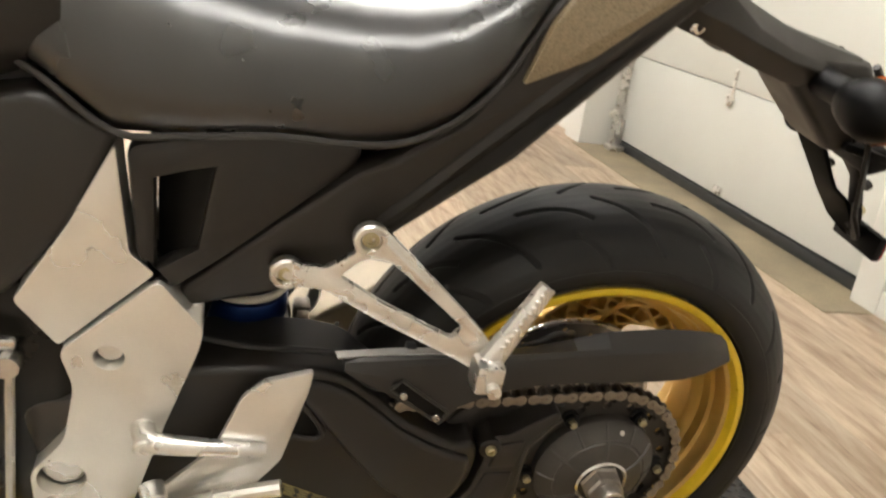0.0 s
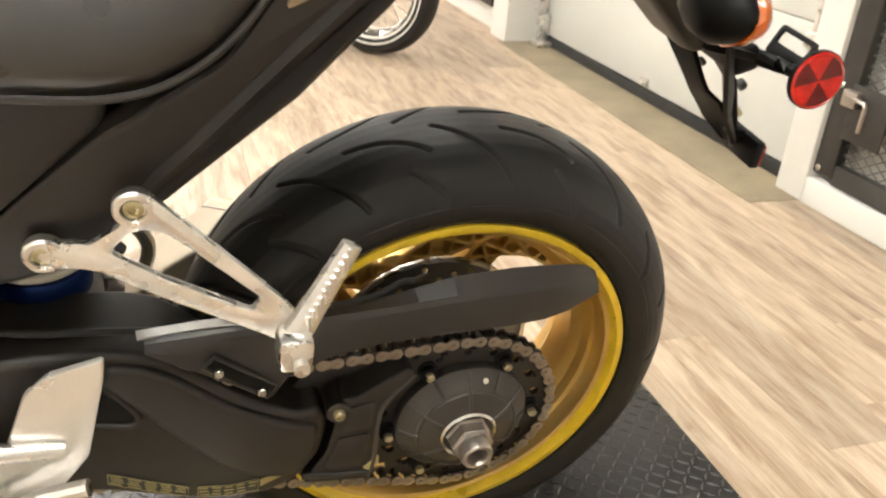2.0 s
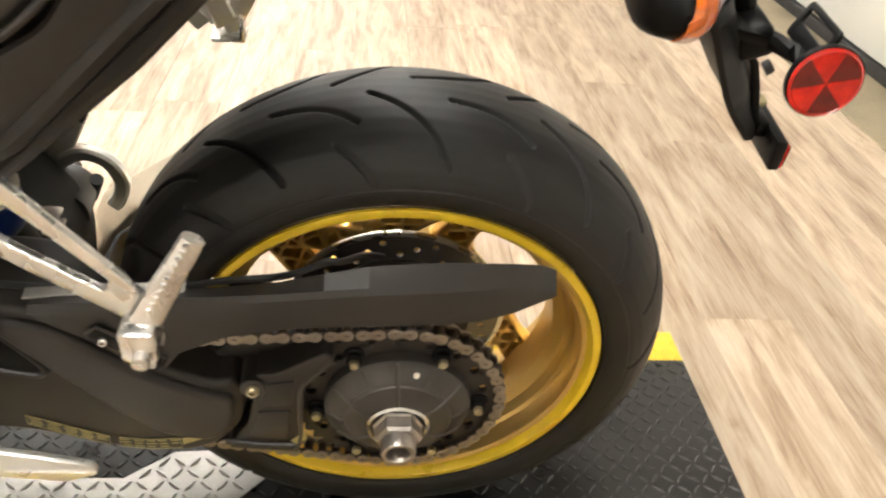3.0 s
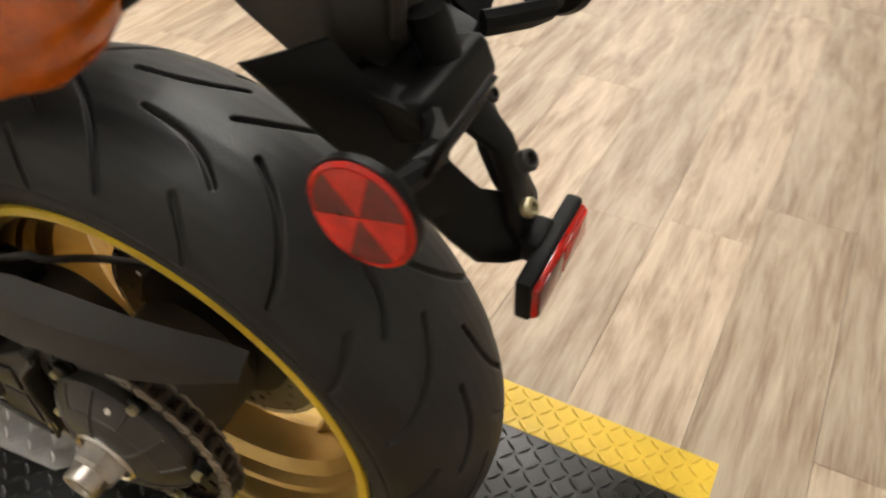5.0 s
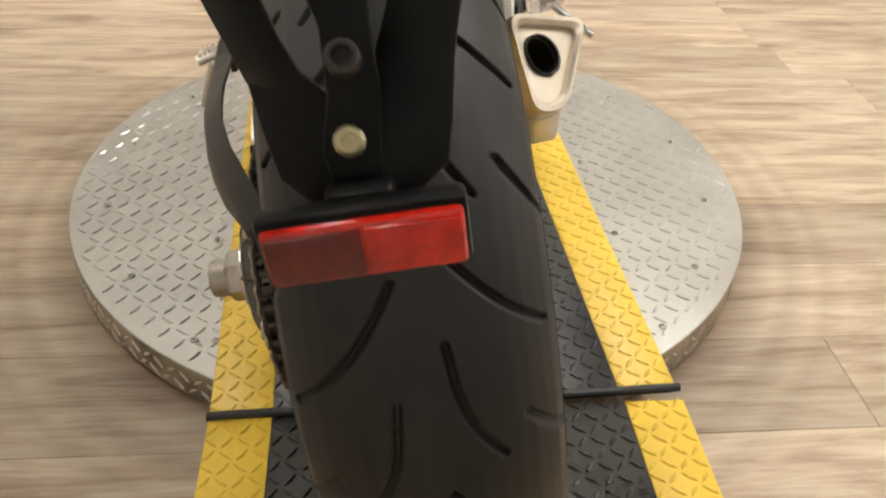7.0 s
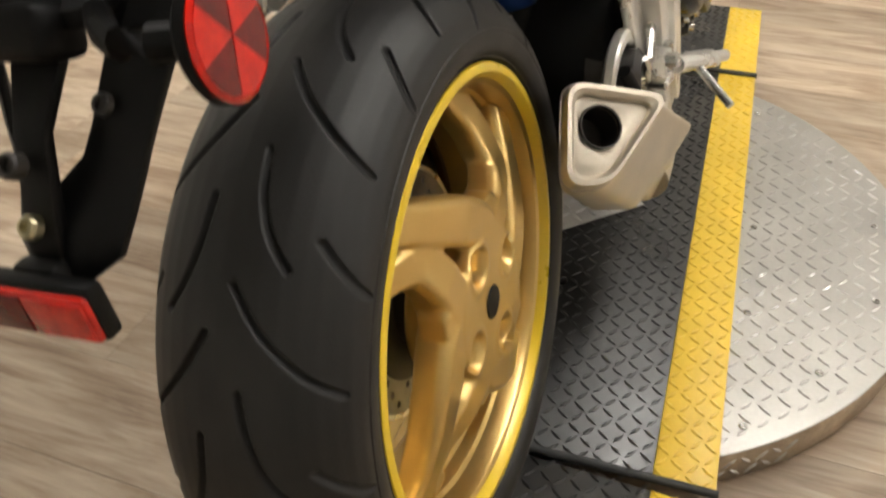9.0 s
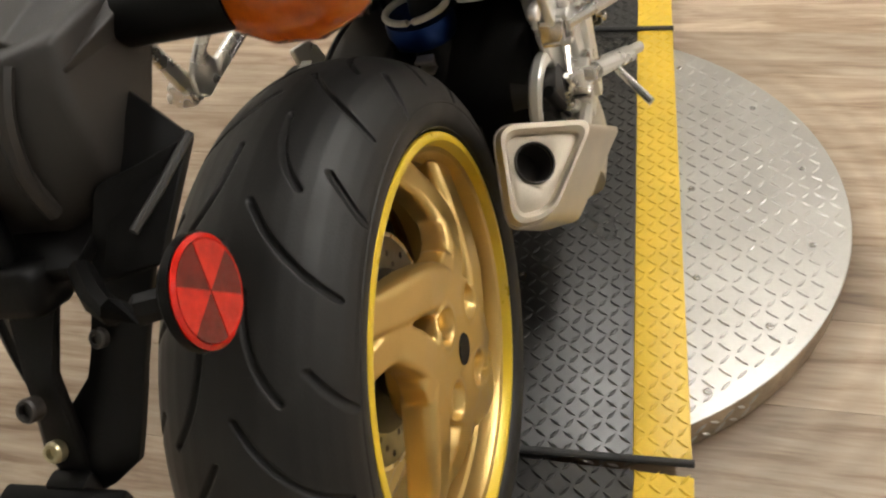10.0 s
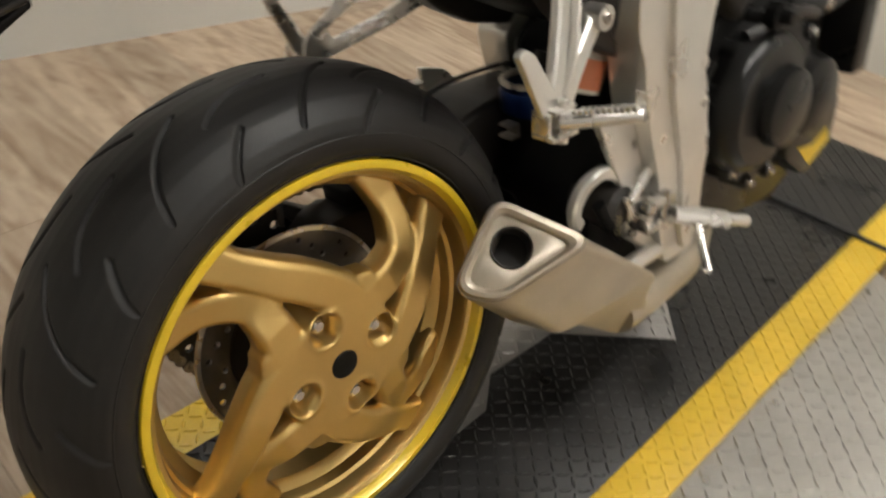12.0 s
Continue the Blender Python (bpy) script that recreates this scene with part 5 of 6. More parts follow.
part("return_spring", tube_bm([(0.470 + 0.0075 * math.cos(a), -0.186 + 0.0075 * math.sin(a), 0.030 + 0.0011 * a) for a in np.linspace(0, 8 * math.pi, 64)], 0.0013, 5), CHROME, hang)
pedal = part("brake_pedal", tube_bm([(0.404, -0.176, 0.070), (0.450, -0.170, 0.094), (0.500, -0.156, 0.092), (0.545, -0.142, 0.084)], 0.009, 12, 4, flat=0.7, taper=lambda t: 0.0075 + 0.004 * t), ALLOY, bike, "silver brake pedal lever")
part("pedal_knob", lathe_bm([(0, -0.152), (0.010, -0.152), (0.0125, -0.148), (0.0125, -0.130), (0, -0.130)], 18, "y", False, (0.556, 0, 0.082)), ALLOY, pedal)
for x, z in ((0.430, 0.010), (0.478, -0.004)):
    part("block_bolt", bolt_bm((x, -0.164, z), (0, -1, 0), 0.0065, 0.006), STEEL, bike)
part("pushrod", tube_bm([(0.398, -0.172, 0.075), (0.412, -0.176, 0.045)], 0.0045, 8), CHROME, bike)
part("pushrod_fork", merged(box_bm(0.410, -0.172, 0.050, 0.014, 0.012, 0.020, 0.003), lathe_bm([(0, -0.182), (0.005, -0.182), (0.005, -0.162), (0, -0.162)], 10, "y", False, (0.412, 0, 0.044))), STEEL, bike, "bright pushrod fork")
part("brake_switch", merged(tube_bm([(0.372, -0.150, 0.070), (0.388, -0.160, 0.034)], 0.009, 12), tube_bm([(0.388, -0.160, 0.034), (0.400, -0.166, 0.012)], 0.004, 8)), PLASTIC, bike, "black brake light switch")
part("switch_spring", tube_bm([(0.392 + 0.004 * math.cos(a), -0.168 + 0.004 * math.sin(a), 0.056 - 0.0010 * a) for a in np.linspace(0, 10 * math.pi, 60)], 0.0010, 5), BRASS, bike)
part("master_cylinder", lathe_bm([(0, -0.168), (0.020, -0.168), (0.030, -0.160), (0.034, -0.10), (0, -0.10)], 28, "y", False, (0.405, 0, 0.055)), BLACK, bike)
part("shock_reservoir", merged(tube_bm([(0.40, -0.085, 0.20), (0.44, -0.085, 0.32)], 0.03, 20)), CREAM, bike, "pale reservoir with an orange label")
part("reservoir_label", tube_bm([(0.402, -0.086, 0.205), (0.414, -0.086, 0.24)], 0.0306, 20), material("orange_label", (0.75, 0.25, 0.12), 0.4), bike, "orange label")

part("linkage_housing", plate_bm(rounded([(0.37, 0.06), (0.42, 0.14), (0.52, 0.20), (0.56, 0.02), (0.50, -0.10), (0.39, -0.10)], 0.03), -0.135, 0.03, (), 0.015), PLASTIC, bike, "black inner linkage housing")

# engine, seen past the frame
part("crankcase", plate_bm(rounded([(0.60, -0.10), (0.60, 0.20), (0.70, 0.30), (0.98, 0.28), (1.0, -0.06), (0.92, -0.14)], 0.04), -0.14, 0.14, (), 0.02), ENGINE, bike, "dark grey engine block")
case = part("clutch_case", lathe_bm([(0, -0.178), (0.120, -0.178), (0.128, -0.172), (0.128, -0.13), (0, -0.13)], 72, "y", False, (0.745, 0, 0.105)), ENGINE, bike, "dark grey clutch housing with bolts round it")
for k in range(12):
    a = 2 * math.pi * (k + 0.4) / 12
    part("cover_lug", lathe_bm([(0, -0.184), (0.011, -0.184), (0.014, -0.178), (0.014, -0.14), (0, -0.14)], 16, "y", False, (0.745 + 0.124 * math.cos(a), 0, 0.105 + 0.124 * math.sin(a))), ENGINE, case)
    part("cover_bolt", bolt_bm((0.745 + 0.124 * math.cos(a), -0.184, 0.105 + 0.124 * math.sin(a)), (0, -1, 0), 0.007, 0.007), STEEL, case)
clutch = part("clutch_cover", lathe_bm([(0, -0.208), (0.060, -0.208), (0.090, -0.206), (0.098, -0.200), (0.104, -0.190), (0.106, -0.17), (0, -0.17)], 72, "y", False, (0.698, 0, 0.118)), ENGINE, bike, "satin black round clutch cover")
part("clutch_boss", lathe_bm([(0, -0.232), (0.050, -0.231), (0.057, -0.227), (0.060, -0.205), (0, -0.205)], 56, "y", False, (0.714, 0, 0.114)), ENGINE, clutch)
pulse = part("pulse_cover", lathe_bm([(0, -0.208), (0.045, -0.206), (0.062, -0.196), (0.070, -0.17), (0.072, -0.13), (0, -0.13)], 48, "y", False, (0.875, 0, 0.075)), ENGINE, bike, "smaller dark engine cover")
part("oil_filler", lathe_bm([(0, -0.215), (0.010, -0.215), (0.012, -0.200), (0.022, -0.198), (0.022, -0.18), (0, -0.18)], 10, "y", False, (0.70, 0, 0.243)), PLASTIC, case, "black oil filler cap")
sump = part("lower_cover", plate_bm(rounded([(0.78, 0.08), (0.80, -0.01), (0.88, -0.065), (0.965, -0.03), (0.965, 0.06)], 0.02), -0.195, -0.13, (), 0.008), ENGINE, bike, "dark lower engine cover")
part("cover_sticker", plate_bm(rounded([(0.835, 0.000), (0.885, -0.045), (0.945, -0.022), (0.935, 0.006), (0.890, -0.010)], 0.004), -0.1965, -0.195, (), 0), YELLOW_LIP, sump, "yellow warning sticker")
part("water_hose", tube_bm([(0.80, -0.15, 0.24), (0.88, -0.17, 0.22), (0.97, -0.17, 0.24), (1.03, -0.15, 0.30)], 0.017, 14, 5), RUBBER_SEAL, bike, "black coolant hose")
part("hose_clamp", tube_bm([(0.872, -0.168, 0.221), (0.888, -0.17, 0.2205)], 0.0185, 14), STEEL, bike, "steel hose clamp")
part("case_rib", tube_bm([(0.60, -0.155, 0.20), (0.56, -0.150, 0.13)], 0.010, 10), ENGINE, case)
part("radiator", box_bm(1.04, -0.10, 0.22, 0.05, 0.18, 0.30, 0.006), ENGINE, bike, "black radiator edge")
part("oil_pipe", tube_bm([(0.66, -0.17, 0.22), (0.74, -0.20, 0.24), (0.82, -0.19, 0.22)], 0.009, 10, 5), BLACK, bike)

# silencer: a rounded four-sided can with a recessed end plate
face = [Vector((0.206, -0.127, 0.144)), Vector((0.266, -0.228, 0.098)), Vector((0.165, -0.166, 0.030)), Vector((0.120, -0.141, 0.060))]
mid = sum(face, Vector()) / 4
nrm = (face[1] - face[0]).cross(face[3] - face[0]).normalized()
if nrm.x > 0:
    nrm = -nrm
ux = (face[1] - face[0]).normalized()
uy = nrm.cross(ux)
flat = [((p - mid).dot(ux), (p - mid).dot(uy)) for p in face]


axis = Vector((0.11, -0.002, -0.098))


def ring(scale, push, r, ks=(0, 0, 0, 0)):
    """The silencer's outline scaled about its middle, each corner carried forward along the can's axis."""
    pts = [mid + ux * (x * scale) + uy * (y * scale) + nrm * push + axis * k for (x, y), k in zip(flat, ks)]
    return rounded(pts, r, 6)


can = part("silencer", sweep_bm(None, [ring(0.66, -0.009, 0.016), ring(0.745, -0.008, 0.018), ring(0.77, -0.001, 0.018), ring(0.86, 0.003, 0.020), ring(0.96, 0.002, 0.024), ring(1.0, -0.006, 0.026), ring(1.0, -0.012, 0.026), ring(1.03, -0.018, 0.022, (0.10, 0.20, 0.12, 0.06)), ring(1.09, 0, 0.012, (1.00, 1.08, 0.97, 0.84)), ring(1.05, 0, 0.010, (1.12, 1.16, 1.02, 0.92)), ring(0.72, 0, 0.020, (1.60, 1.60, 1.25, 1.20)), ring(0.44, 0, 0.022, (2.1,) * 4)], cap=False), MUFFLER, bike, "brushed silver four-sided silencer", angle=30)
part("can_seam", tube_bm([(p[0], p[1], p[2]) for p in ring(1.012, -0.013, 0.026)] + [tuple(ring(1.012, -0.013, 0.026)[0])], 0.0012, 5), NUT, can, "fine weld line behind the end cap")
q = Vector((0, 0, 1)).rotation_difference(nrm).to_matrix().to_4x4()
hole = Vector((0.186, -0.174, 0.104))
hole = hole - nrm * (hole - mid).dot(nrm)
hx, hy = (hole - mid).dot(ux), (hole - mid).dot(uy)
local = Matrix(((ux.x, nrm.x, uy.x, mid.x), (ux.y, nrm.y, uy.y, mid.y), (ux.z, nrm.z, uy.z, mid.z), (0, 0, 0, 1)))
part("end_plate", turned(plate_bm(rounded([(x * 0.76, y * 0.76) for x, y in flat], 0.018, 6), -0.012, -0.0065, [circle(hx, hy, 0.0225, 32)], 0.002), local), MUFFLER, can)
part("outlet", turned(lathe_bm([(0.0, -0.05), (0.0225, -0.05), (0.0225, -0.003), (0.0242, -0.002), (0.0250, -0.008)], 40, "z", False), Matrix.Translation(hole) @ q), BLACK, can, "black round exhaust outlet")
part("exhaust_pipe", tube_bm([mid + axis * 1.9, (0.50, -0.165, -0.105), (0.62, -0.14, -0.12), (0.75, -0.08, -0.13)], 0.03, 20, 5), MUFFLER, bike, "silver exhaust pipe")
part("silencer_stay", tube_bm([(0.40, -0.175, -0.03), (0.52, -0.172, -0.03), (0.54, -0.16, 0.02)], 0.012, 10, 4), SILVER, bike)

# seat, side covers and tail
SEATS = [(0.68, 0.470, 0.115, 0.53, 0.60), (0.62, 0.448, 0.145, 0.52, 0.59), (0.56, 0.413, 0.168, 0.50, 0.575), (0.50, 0.420, 0.182, 0.495, 0.560), (0.43, 0.430, 0.190, 0.495, 0.552), (0.36, 0.430, 0.194, 0.498, 0.550), (0.315, 0.437, 0.193, 0.505, 0.552), (0.275, 0.457, 0.186, 0.520, 0.560), (0.24, 0.490, 0.176, 0.545, 0.580), (0.21, 0.535, 0.160, 0.575, 0.60), (0.185, 0.585, 0.14, 0.60, 0.62)]
secs = []
for x, z0, w, zs, zt in SEATS:
    secs.append([(x, -w + 0.01, z0), (x, -w, z0 + 0.012), (x, -w - 0.002, (z0 + zs) / 2), (x, -w + 0.006, zs), (x, -w * 0.86, zs + 0.45 * (zt - zs)), (x, -w * 0.6, zs + 0.85 * (zt - zs)), (x, -w * 0.25, zt), (x, w * 0.25, zt), (x, w * 0.6, zs + 0.85 * (zt - zs)), (x, w * 0.86, zs + 0.45 * (zt - zs)), (x, w - 0.006, zs), (x, w + 0.002, (z0 + zs) / 2), (x, w, z0 + 0.012), (x, w - 0.01, z0)])
seat = part("seat", sweep_bm(None, secs), SEAT, bike, "black vinyl rider seat", angle=70)
for s in (1, -1):
    part("piping", tube_bm([(x, s * w, z0 + 0.002) for x, z0, w, zs, zt in SEATS], 0.0034, 8, 4), BLACK, seat, "black edge piping")
secs = []
for x, z0, w, zt in ((0.60, 0.46, 0.15, 0.60), (0.66, 0.44, 0.17, 0.66), (0.75, 0.42, 0.185, 0.72), (0.9, 0.42, 0.18, 0.76)):
    secs.append([(x, -w + 0.03, z0), (x, -w, z0 + 0.04), (x, -w + 0.01, z0 + 0.6 * (zt - z0)), (x, -w * 0.6, zt - 0.02), (x, 0, zt), (x, w * 0.6, zt - 0.02), (x, w - 0.01, z0 + 0.6 * (zt - z0)), (x, w, z0 + 0.04), (x, w - 0.03, z0)])
part("fuel_tank", sweep_bm(None, secs), BLACK, bike, "matt black fuel tank", angle=60)
both("tank_cover", lambda: plate_bm(rounded([(0.556, 0.408), (0.62, 0.44), (0.72, 0.42), (0.72, 0.28), (0.66, 0.235), (0.60, 0.31)], 0.012), 0.11, 0.158, (), 0.012, seg=3), BLACK, "matt black panel below the tank")


def side_cover():
    pts = rounded([(0.552, 0.398), (0.469, 0.419), (0.412, 0.427), (0.349, 0.421), (0.350, 0.396), (0.463, 0.292), (0.512, 0.252), (0.543, 0.285)], 0.012)
    hole = [(0.527, 0.368), (0.500, 0.377), (0.478, 0.382), (0.490, 0.30), (0.526, 0.276)]
    return plate_bm(pts, 0.13, 0.158, [hole], 0.007)


both("side_cover", side_cover, BLACK, "matt black side cover with a vent")


def vent():
    bm = bmesh.new()
    vs = [bm.verts.new(p) for p in ((0.527, 0.128, 0.372), (0.526, 0.128, 0.272), (0.488, 0.153, 0.298), (0.476, 0.153, 0.384), (0.500, 0.146, 0.379))]
    bm.faces.new(vs)
    e = bmesh.ops.extrude_face_region(bm, geom=bm.faces[:])
    bmesh.ops.translate(bm, vec=(0, -0.012, 0), verts=[g for g in e["geom"] if isinstance(g, bmesh.types.BMVert)])
    return bm


both("vent", vent, PLASTIC)


def tail_side():
    pts = rounded([(0.508, 0.247), (0.498, 0.226), (0.417, 0.245), (0.354, 0.278), (0.302, 0.322), (0.200, 0.421), (0.100, 0.522), (0.050, 0.572), (-0.02, 0.63), (0.02, 0.67), (0.15, 0.63), (0.205, 0.555), (0.225, 0.505), (0.262, 0.455), (0.315, 0.425), (0.345, 0.402), (0.455, 0.297)], 0.012)
    return plate_bm(pts, 0.108, 0.146, (), 0.008, lambda x, z: 0.04 * max(0.0, min(1.0, 1 - abs(x - 0.32) / 0.2)) * max(0, min(1, (z - 0.33) / 0.08)) - 0.25 * max(0.0, 0.1 - x) * 0.6, seg=3)


both("tail_panel", tail_side, BLACK, "matt black tail side panel")
both("tail_rib", lambda: tube_bm([(0.33, 0.140, 0.330), (0.30, 0.1445, 0.356), (0.20, 0.1445, 0.458), (0.10, 0.1385, 0.556), (0.03, 0.130, 0.620)], 0.011, 8, 5), BLACK)
part("inner_fender", plate_bm(rounded([(0.50, 0.24), (0.35, 0.31), (0.20, 0.45), (0.06, 0.575), (0.00, 0.60), (0.00, 0.63), (0.06, 0.65), (0.40, 0.42), (0.54, 0.40)], 0.02), -0.125, 0.125, (), 0.01), PLASTIC, bike, "black under-tail tray")
# tan base colour holds the reflection seen on the dark weave
both("carbon_panel", lambda: plate_bm(rounded([(0.218, 0.492), (0.200, 0.55), (0.17, 0.60), (0.03, 0.64), (0.10, 0.575), (0.16, 0.522)], 0.006), 0.160, 0.172, (), 0.003), material("carbon_tan_sheen", (0.21, 0.16, 0.095), 0.30, var=0.35, scale=700, fine=1200, bump=0.2, coat=0.5), "woven carbon-look tail panel with a tan reflection in its colour")
secs = []
for x, z0, z1, w in ((0.05, 0.545, 0.64, 0.115), (-0.01, 0.528, 0.60, 0.10), (-0.06, 0.510, 0.570, 0.085), (-0.12, 0.492, 0.548, 0.068), (-0.18, 0.482, 0.533, 0.060), (-0.235, 0.480, 0.523, 0.055)):
    secs.append([(x, -w * 0.8, z0), (x, -w, z0 + 0.025), (x, -w * 0.9, z1 - 0.02), (x, -w * 0.5, z1), (x, w * 0.5, z1), (x, w * 0.9, z1 - 0.02), (x, w, z0 + 0.025), (x, w * 0.8, z0)])
part("tail_cowl", soften(sweep_bm(None, secs), 0.010, 18, 3), BLACK, bike, "matt black tail underside cowl", angle=40)

# number plate bracket under the tail
secs = []
for z, x0, x1, w in ((0.412, -0.222, -0.262, 0.044), (0.430, -0.202, -0.268, 0.052), (0.450, -0.180, -0.270, 0.055), (0.475, -0.152, -0.268, 0.055), (0.500, -0.124, -0.262, 0.053), (0.520, -0.105, -0.248, 0.054)):
    secs.append([(x0, -w * 0.70, z), (x0 - 0.010, -w, z), (x1 + 0.022, -w, z), (x1, -w * 0.5, z), (x1, w * 0.5, z), (x1 + 0.022, w, z), (x0 - 0.010, w, z), (x0, w * 0.70, z)])
rear = part("plate_holder", soften(sweep_bm(None, secs), 0.006, 20, 3), BLACK, bike, "black plastic number plate holder", angle=30)


def slanted_bm(quad, push):
    """A thin four-cornered sheet."""
    a, b = [Vector(p) for p in quad], [Vector(p) + Vector(push) for p in quad]
    return soften(sweep_bm(None, [a, b]), 0.0015, 40, 2)


part("holder_shelf", slanted_bm([(-0.236, 0.058, 0.420), (-0.236, -0.044, 0.420), (-0.290, -0.036, 0.408), (-0.300, 0.060, 0.408)], (0, 0, 0.010)), PLASTIC, rear, "black shelf over the plate bracket")
part("side_flange", slanted_bm([(-0.196, -0.048, 0.470), (-0.212, -0.088, 0.440), (-0.276, -0.082, 0.404), (-0.284, -0.046, 0.400)], (-0.004, 0, 0.005)), PLASTIC, rear, "black angled side flange")
# lighter bead draws the highlight along the flange's edge
part("flange_glint", tube_bm([(-0.216, -0.089, 0.446), (-0.250, -0.082, 0.436), (-0.276, -0.074, 0.428)], 0.0028, 8), BLACK, rear, "grey bead standing for the highlight on the flange edge")
for s_y in (1, -1):
    part("holder_rib", tube_bm([(-0.270, s_y * 0.026, 0.440), (-0.274, s_y * 0.030, 0.470), (-0.266, s_y * 0.034, 0.498), (-0.250, s_y * 0.036, 0.517)], 0.0050, 8, 3), BLACK, rear)
part("holder_screw", bolt_bm((-0.300, -0.030, 0.372), (-0.79, 0, 0.61), 0.0060, 0.003), BLACK, rear)
down = Vector((-0.607, 0, -0.794)).normalized()
back = Vector((-0.794, 0, 0.607)).normalized()
top = Vector((-0.243, 0, 0.440))
place = Matrix(((0, back.x, down.x, top.x), (1, 0, 0, 0), (0, back.z, down.z, top.z), (0, 0, 0, 1)))


def arm_bm(rows, thick):
    """A slanted arm of the fork: rows of height, outer x and y, inner x and y."""
    secs = []
    for z, xo, yo, xi, yi in rows:
        a, b = Vector((xo, yo, z)), Vector((xi, yi, z))
        m = (a + b) / 2 + Vector((-0.003, 0, 0))
        push = Vector((thick, 0, -0.3 * thick))
        secs.append([a, m, b, b + push, m + push, a + push])
    return soften(sweep_bm(None, secs), 0.0014, 50, 2)


part("hanging_bracket", arm_bm([(0.446, -0.220, -0.086, -0.258, -0.050), (0.440, -0.235, -0.079, -0.260, -0.045), (0.400, -0.263, -0.064, -0.280, -0.030), (0.360, -0.290, -0.050, -0.299, -0.015), (0.345, -0.300, -0.045, -0.307, -0.008), (0.334, -0.307, -0.042, -0.322, 0.004), (0.316, -0.322, -0.038, -0.336, 0.006), (0.300, -0.334, -0.033, -0.345, 0.006), (0.290, -0.342, -0.016, -0.349, 0.006), (0.285, -0.347, -0.002, -0.351, 0.006)], 0.006), PLASTIC, rear, "black slanted bracket arm")
part("hanging_bracket", arm_bm([(0.456, -0.226, 0.100, -0.254, 0.063), (0.440, -0.236, 0.094, -0.262, 0.058), (0.400, -0.258, 0.079, -0.287, 0.045), (0.360, -0.281, 0.063, -0.311, 0.031), (0.345, -0.291, 0.056, -0.319, 0.024), (0.334, -0.299, 0.051, -0.328, 0.010), (0.316, -0.314, 0.047, -0.337, 0.0062), (0.300, -0.328, 0.042, -0.345, 0.0062), (0.290, -0.338, 0.028, -0.349, 0.0062), (0.285, -0.346, 0.014, -0.351, 0.0062)], 0.006), PLASTIC, rear, "black slanted bracket arm")
secs = []
for z, x, y0, y1 in ((0.436, -0.252, -0.020, 0.044), (0.400, -0.293, -0.012, 0.025), (0.366, -0.325, -0.009, 0.012), (0.340, -0.335, -0.009, 0.013), (0.318, -0.340, -0.006, 0.019), (0.296, -0.347, -0.003, 0.016)):
    secs.append([(x, y0, z), (x, y1, z), (x + 0.008, y1, z - 0.002), (x + 0.008, y0, z - 0.002)])
part("centre_tongue", soften(sweep_bm(None, secs), 0.002, 50, 2), PLASTIC, rear, "black tongue between the fork's arms")
part("boss", turned(lathe_bm([(0, 0.022), (0.0072, 0.022), (0.0072, 0.029), (0.0062, 0.0305), (0.0044, 0.0305), (0.0038, 0.027), (0, 0.027)], 24, "y", False, (0.0030, 0, 0.124)), place), BLACK, rear, "black plastic boss")
part("bracket_screw", bolt_bm(top + down * 0.154 + back * 0.008 + Vector((0, 0.0065, 0)), back, 0.0068, 0.005), BRASS, rear, "pale zinc bracket screw")
part("plate_lamp", merged(soften(box_bm(-0.292, 0.020, 0.408, 0.034, 0.078, 0.030, 0, m=Matrix.Rotation(0.35, 4, "Y")), 0.008, 30, 3), tube_bm([(-0.29, 0.012, 0.42), (-0.28, 0.012, 0.45)], 0.012, 12)), PLASTIC, rear, "black plate lamp housing")
refl = part("rear_reflector", box_bm(-0.3645, 0.0065, 0.285, 0.008, 0.085, 0.029, 0.003, 3), RED, rear, "rectangular red rear reflector")
# one half darker: the prisms' missing glint is put into the colour
for yy, mm in ((0.0275, RED_UNLIT), (-0.0145, RED)):
    part("prism_field", box_bm(-0.3690, yy, 0.285, 0.0016, 0.0400, 0.0235, 0.0006), mm, refl)
part("backing", box_bm(-0.3590, 0.0065, 0.2865, 0.012, 0.089, 0.034, 0.003), PLASTIC, refl)
part("stem", box_bm(-0.350, 0.006, 0.297, 0.014, 0.030, 0.018, 0.004), PLASTIC, refl)


def sector_bm(a0, a1, r0, r1, z):
    """A flat wedge of a round reflector."""
    bm = bmesh.new()
    ring = []
    for zz in (z, z - 0.002):
        pts = [(r1 * math.cos(radians(a)), r1 * math.sin(radians(a)), zz) for a in np.linspace(a0, a1, 9)] + [(r0 * math.cos(radians(a)), r0 * math.sin(radians(a)), zz) for a in np.linspace(a1, a0, 9)]
        ring.append([bm.verts.new(p) for p in pts])
    bm.faces.new(ring[0])
    bm.faces.new(ring[1][::-1])
    k = len(ring[0])
    for i in range(k):
        bm.faces.new((ring[0][i], ring[1][i], ring[1][(i + 1) % k], ring[0][(i + 1) % k]))
    return bm


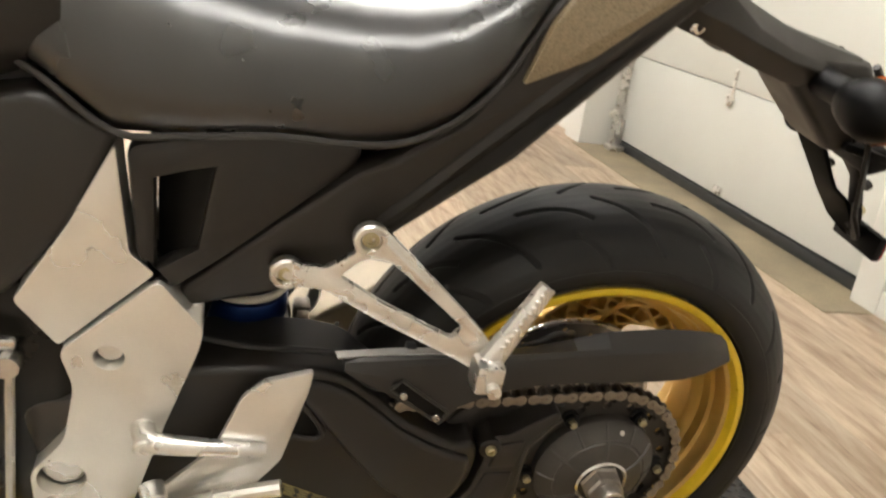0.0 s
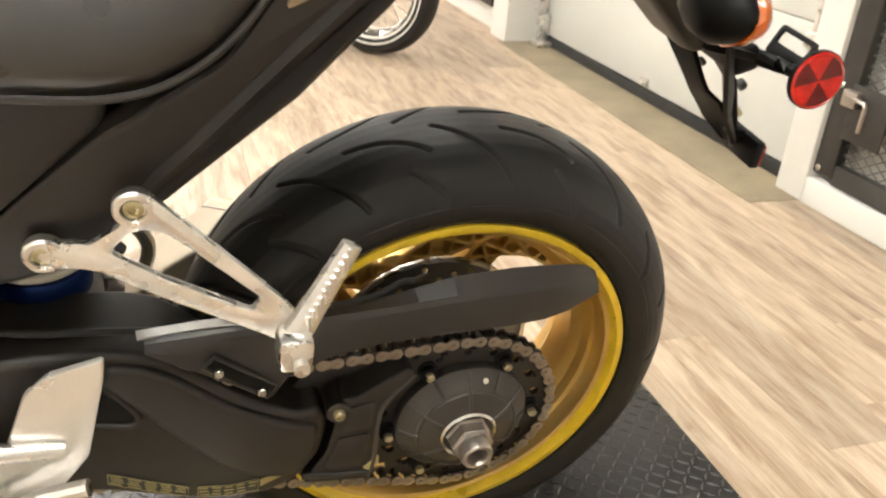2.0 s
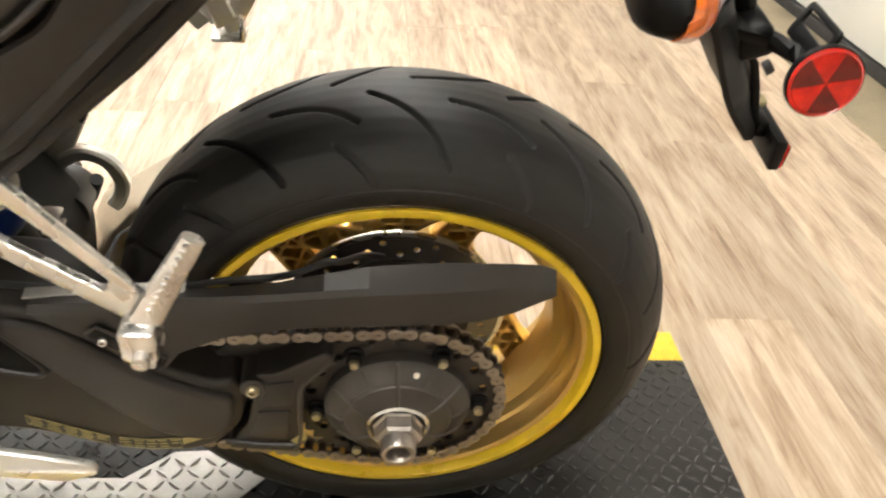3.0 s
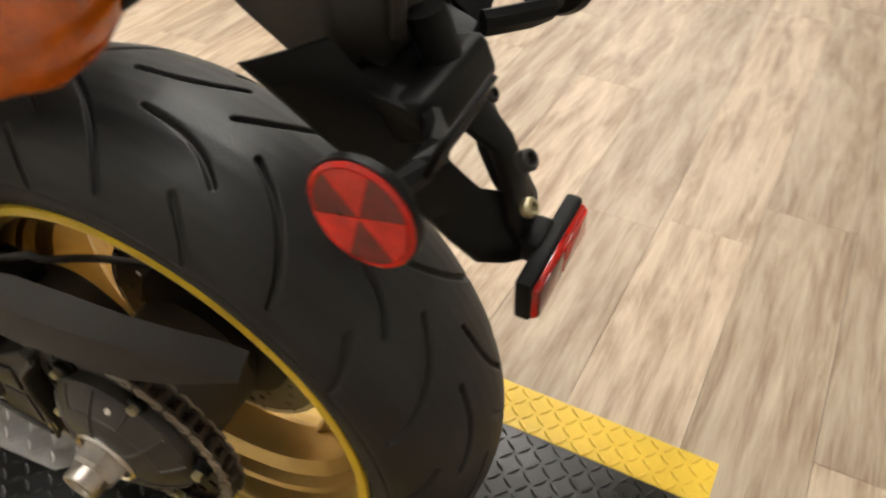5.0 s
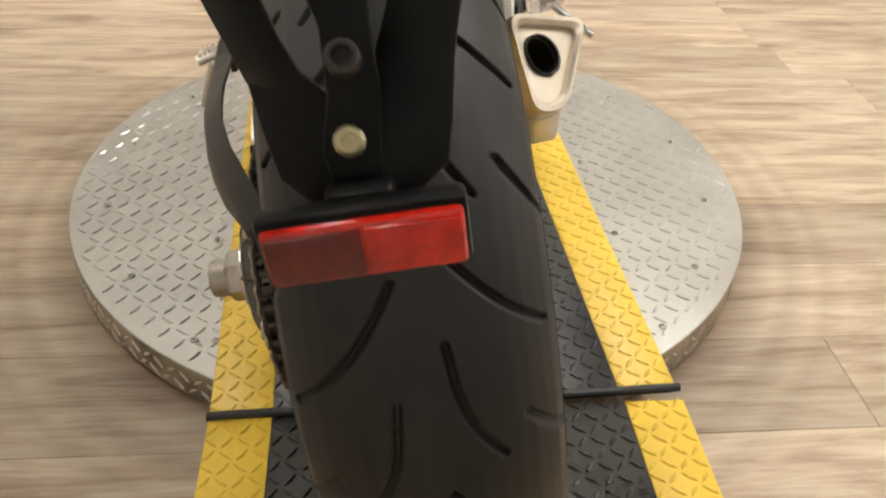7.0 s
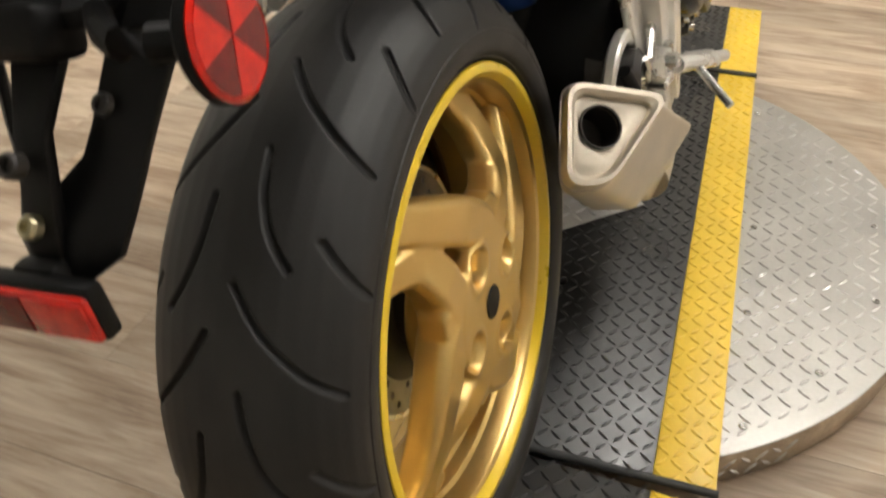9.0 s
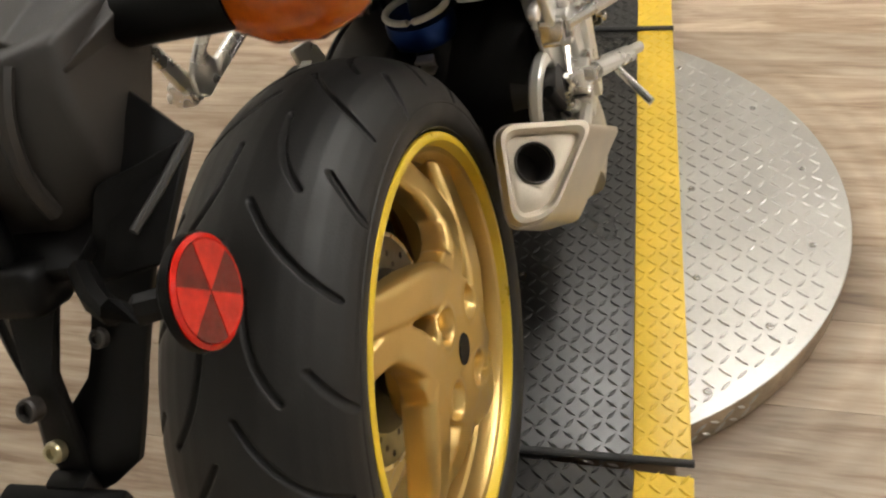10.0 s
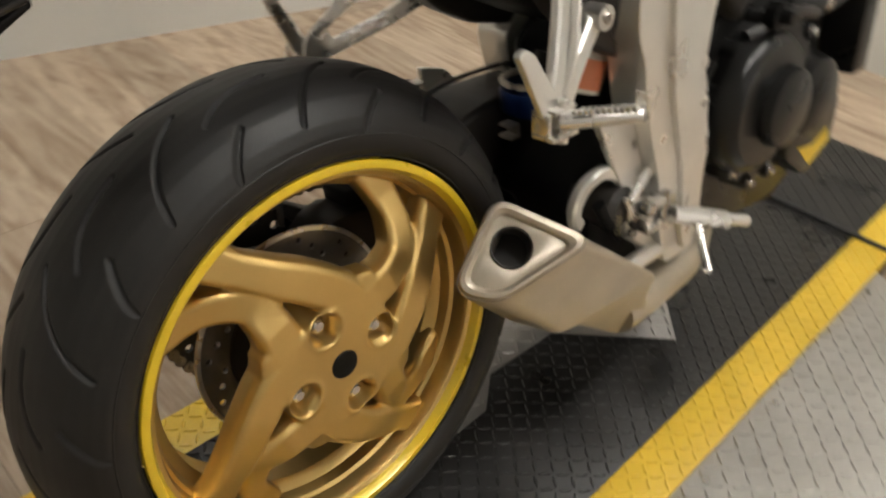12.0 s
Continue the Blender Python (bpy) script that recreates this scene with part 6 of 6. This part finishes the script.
for s in (1, -1):
    n = Vector((0.05, s * 0.98, 0.08)).normalized()
    c = Vector((-0.314, 0.138, 0.423)) if s > 0 else Vector((-0.303, -0.120, 0.409))
    qm = Matrix.Translation(c) @ Vector((0, 0, 1)).rotation_difference(n).to_matrix().to_4x4()
    bracket = part("reflector_arm", merged(tube_bm([(-0.290, s * 0.04, 0.414), (-0.318, s * 0.075, 0.412), c - n * 0.006], 0.009, 8, 3, flat=0.8), turned(lathe_bm([(0, -0.008), (0.0255, -0.008), (0.0305, -0.003), (0.0305, 0.002), (0, 0.002)], 40, "z", False), qm)), PLASTIC, rear)
    lens = part("side_reflector", turned(lathe_bm([(0, 0.0), (0.0285, 0.0), (0.0295, 0.0030), (0.0270, 0.0046), (0.0262, 0.0034), (0, 0.0034)], 48, "z", False), qm), RED, bracket, "round red reflector with six prism sectors")
    for k in range(6):
        # every other sector takes the unlit red, as if turned from the light
        part("prism_sector", turned(sector_bm(60 * k + 12, 60 * k + 72, 0.0006, 0.0262, 0.0042 if k % 2 else 0.0045), qm), RED_UNLIT if k % 2 else RED, lens)
    if s > 0:
        part("loop_bracket", turned(plate_bm(rounded([(-0.030, 0), (0.030, 0), (0.030, 0.034), (-0.030, 0.034)], 0.006), -0.002, 0.002, [rounded([(-0.024, 0.015), (0.024, 0.015), (0.024, 0.028), (-0.024, 0.028)], 0.004)], 0.0005), Matrix.Translation((-0.323, 0.0715, 0.414)) @ Matrix.Rotation(radians(91), 4, "Z") @ Matrix.Rotation(radians(-24), 4, "X")), PLASTIC, rear, "black wire loop for a cable")
    # turn signals
    stalk = part("signal_stalk", tube_bm([(-0.172, s * 0.05, 0.498), (-0.172, s * 0.125, 0.499)], 0.017, 16), PLASTIC, bike)
    secs = []
    for t, r in ((0, 0.012), (0.08, 0.022), (0.3, 0.031), (0.55, 0.033), (0.8, 0.024), (0.95, 0.012), (1, 0.004)):
        y = s * (0.112 + 0.100 * t)
        secs.append([(-0.160 + 0.030 * math.cos(a) * r / 0.033 * (1.0 if math.cos(a) > 0 else 0.5), y, 0.499 + r * 1.0 * math.sin(a) + 0.006 * t) for a in np.linspace(0, 2 * math.pi, 24, endpoint=False)])
    body = part("turn_signal", sweep_bm(None, secs), PLASTIC, bike, "black turn signal housing")
    secs = []
    for t, r in ((0.02, 0.012), (0.08, 0.022), (0.3, 0.032), (0.55, 0.034), (0.8, 0.025), (0.95, 0.013), (1, 0.004)):
        y = s * (0.112 + 0.101 * t)
        sec = []
        for a in np.linspace(-math.pi / 2, math.pi / 2, 13):
            sec.append((-0.168 - 0.026 * math.cos(a) * r / 0.034, y, 0.499 + r * 1.02 * math.sin(a) + 0.006 * t))
        sec.append((-0.160, y, 0.499 + r * 0.8))
        sec.append((-0.160, y, 0.499 - r * 0.8))
        secs.append(sec)
    part("lens", sweep_bm(None, secs), ORANGE, body, "orange signal lens")

both("tail_screw", lambda: bolt_bm((0.022, 0.092, 0.548), (-0.2, 1, -0.2), 0.009, 0.005), CHROME, "bright round screw under the tail")

# side stand
part("side_stand", merged(tube_bm([(0.72, 0.13, -0.13), (0.66, 0.22, -0.22), (0.63, 0.265, -0.262)], 0.012, 12, 4), tube_bm([(0.64, 0.26, -0.256), (0.585, 0.275, -0.266), (0.565, 0.305, -0.262)], 0.009, 10, 4), tube_bm([(0.70, 0.17, -0.19), (0.79, 0.235, -0.22)], 0.005, 8)), BLACK, bike, "black side stand")

# ---- floor planks ----
me = None
pw, pl = 0.182, 1.22
random.seed(4)
for i in range(24):
    x = -1.74 + i * pw
    y = -12.2 - random.random() * pl
    while y < 2.3:
        a, b = max(y, -12.2), min(y + pl, 1.93 - 0.2146 * (x + 0.5))
        if x < 2.25 and b - a > 0.05:
            if me is None:
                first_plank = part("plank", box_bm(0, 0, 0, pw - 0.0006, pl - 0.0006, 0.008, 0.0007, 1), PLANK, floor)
                me, o = first_plank.data, first_plank
            else:
                o = new("plank", me)
                o.parent = floor
            o.location = (x + pw / 2, (a + b) / 2, FLOOR_Z - 0.004)
            o.scale = (1, (b - a) / pl, 1)
        y += pl
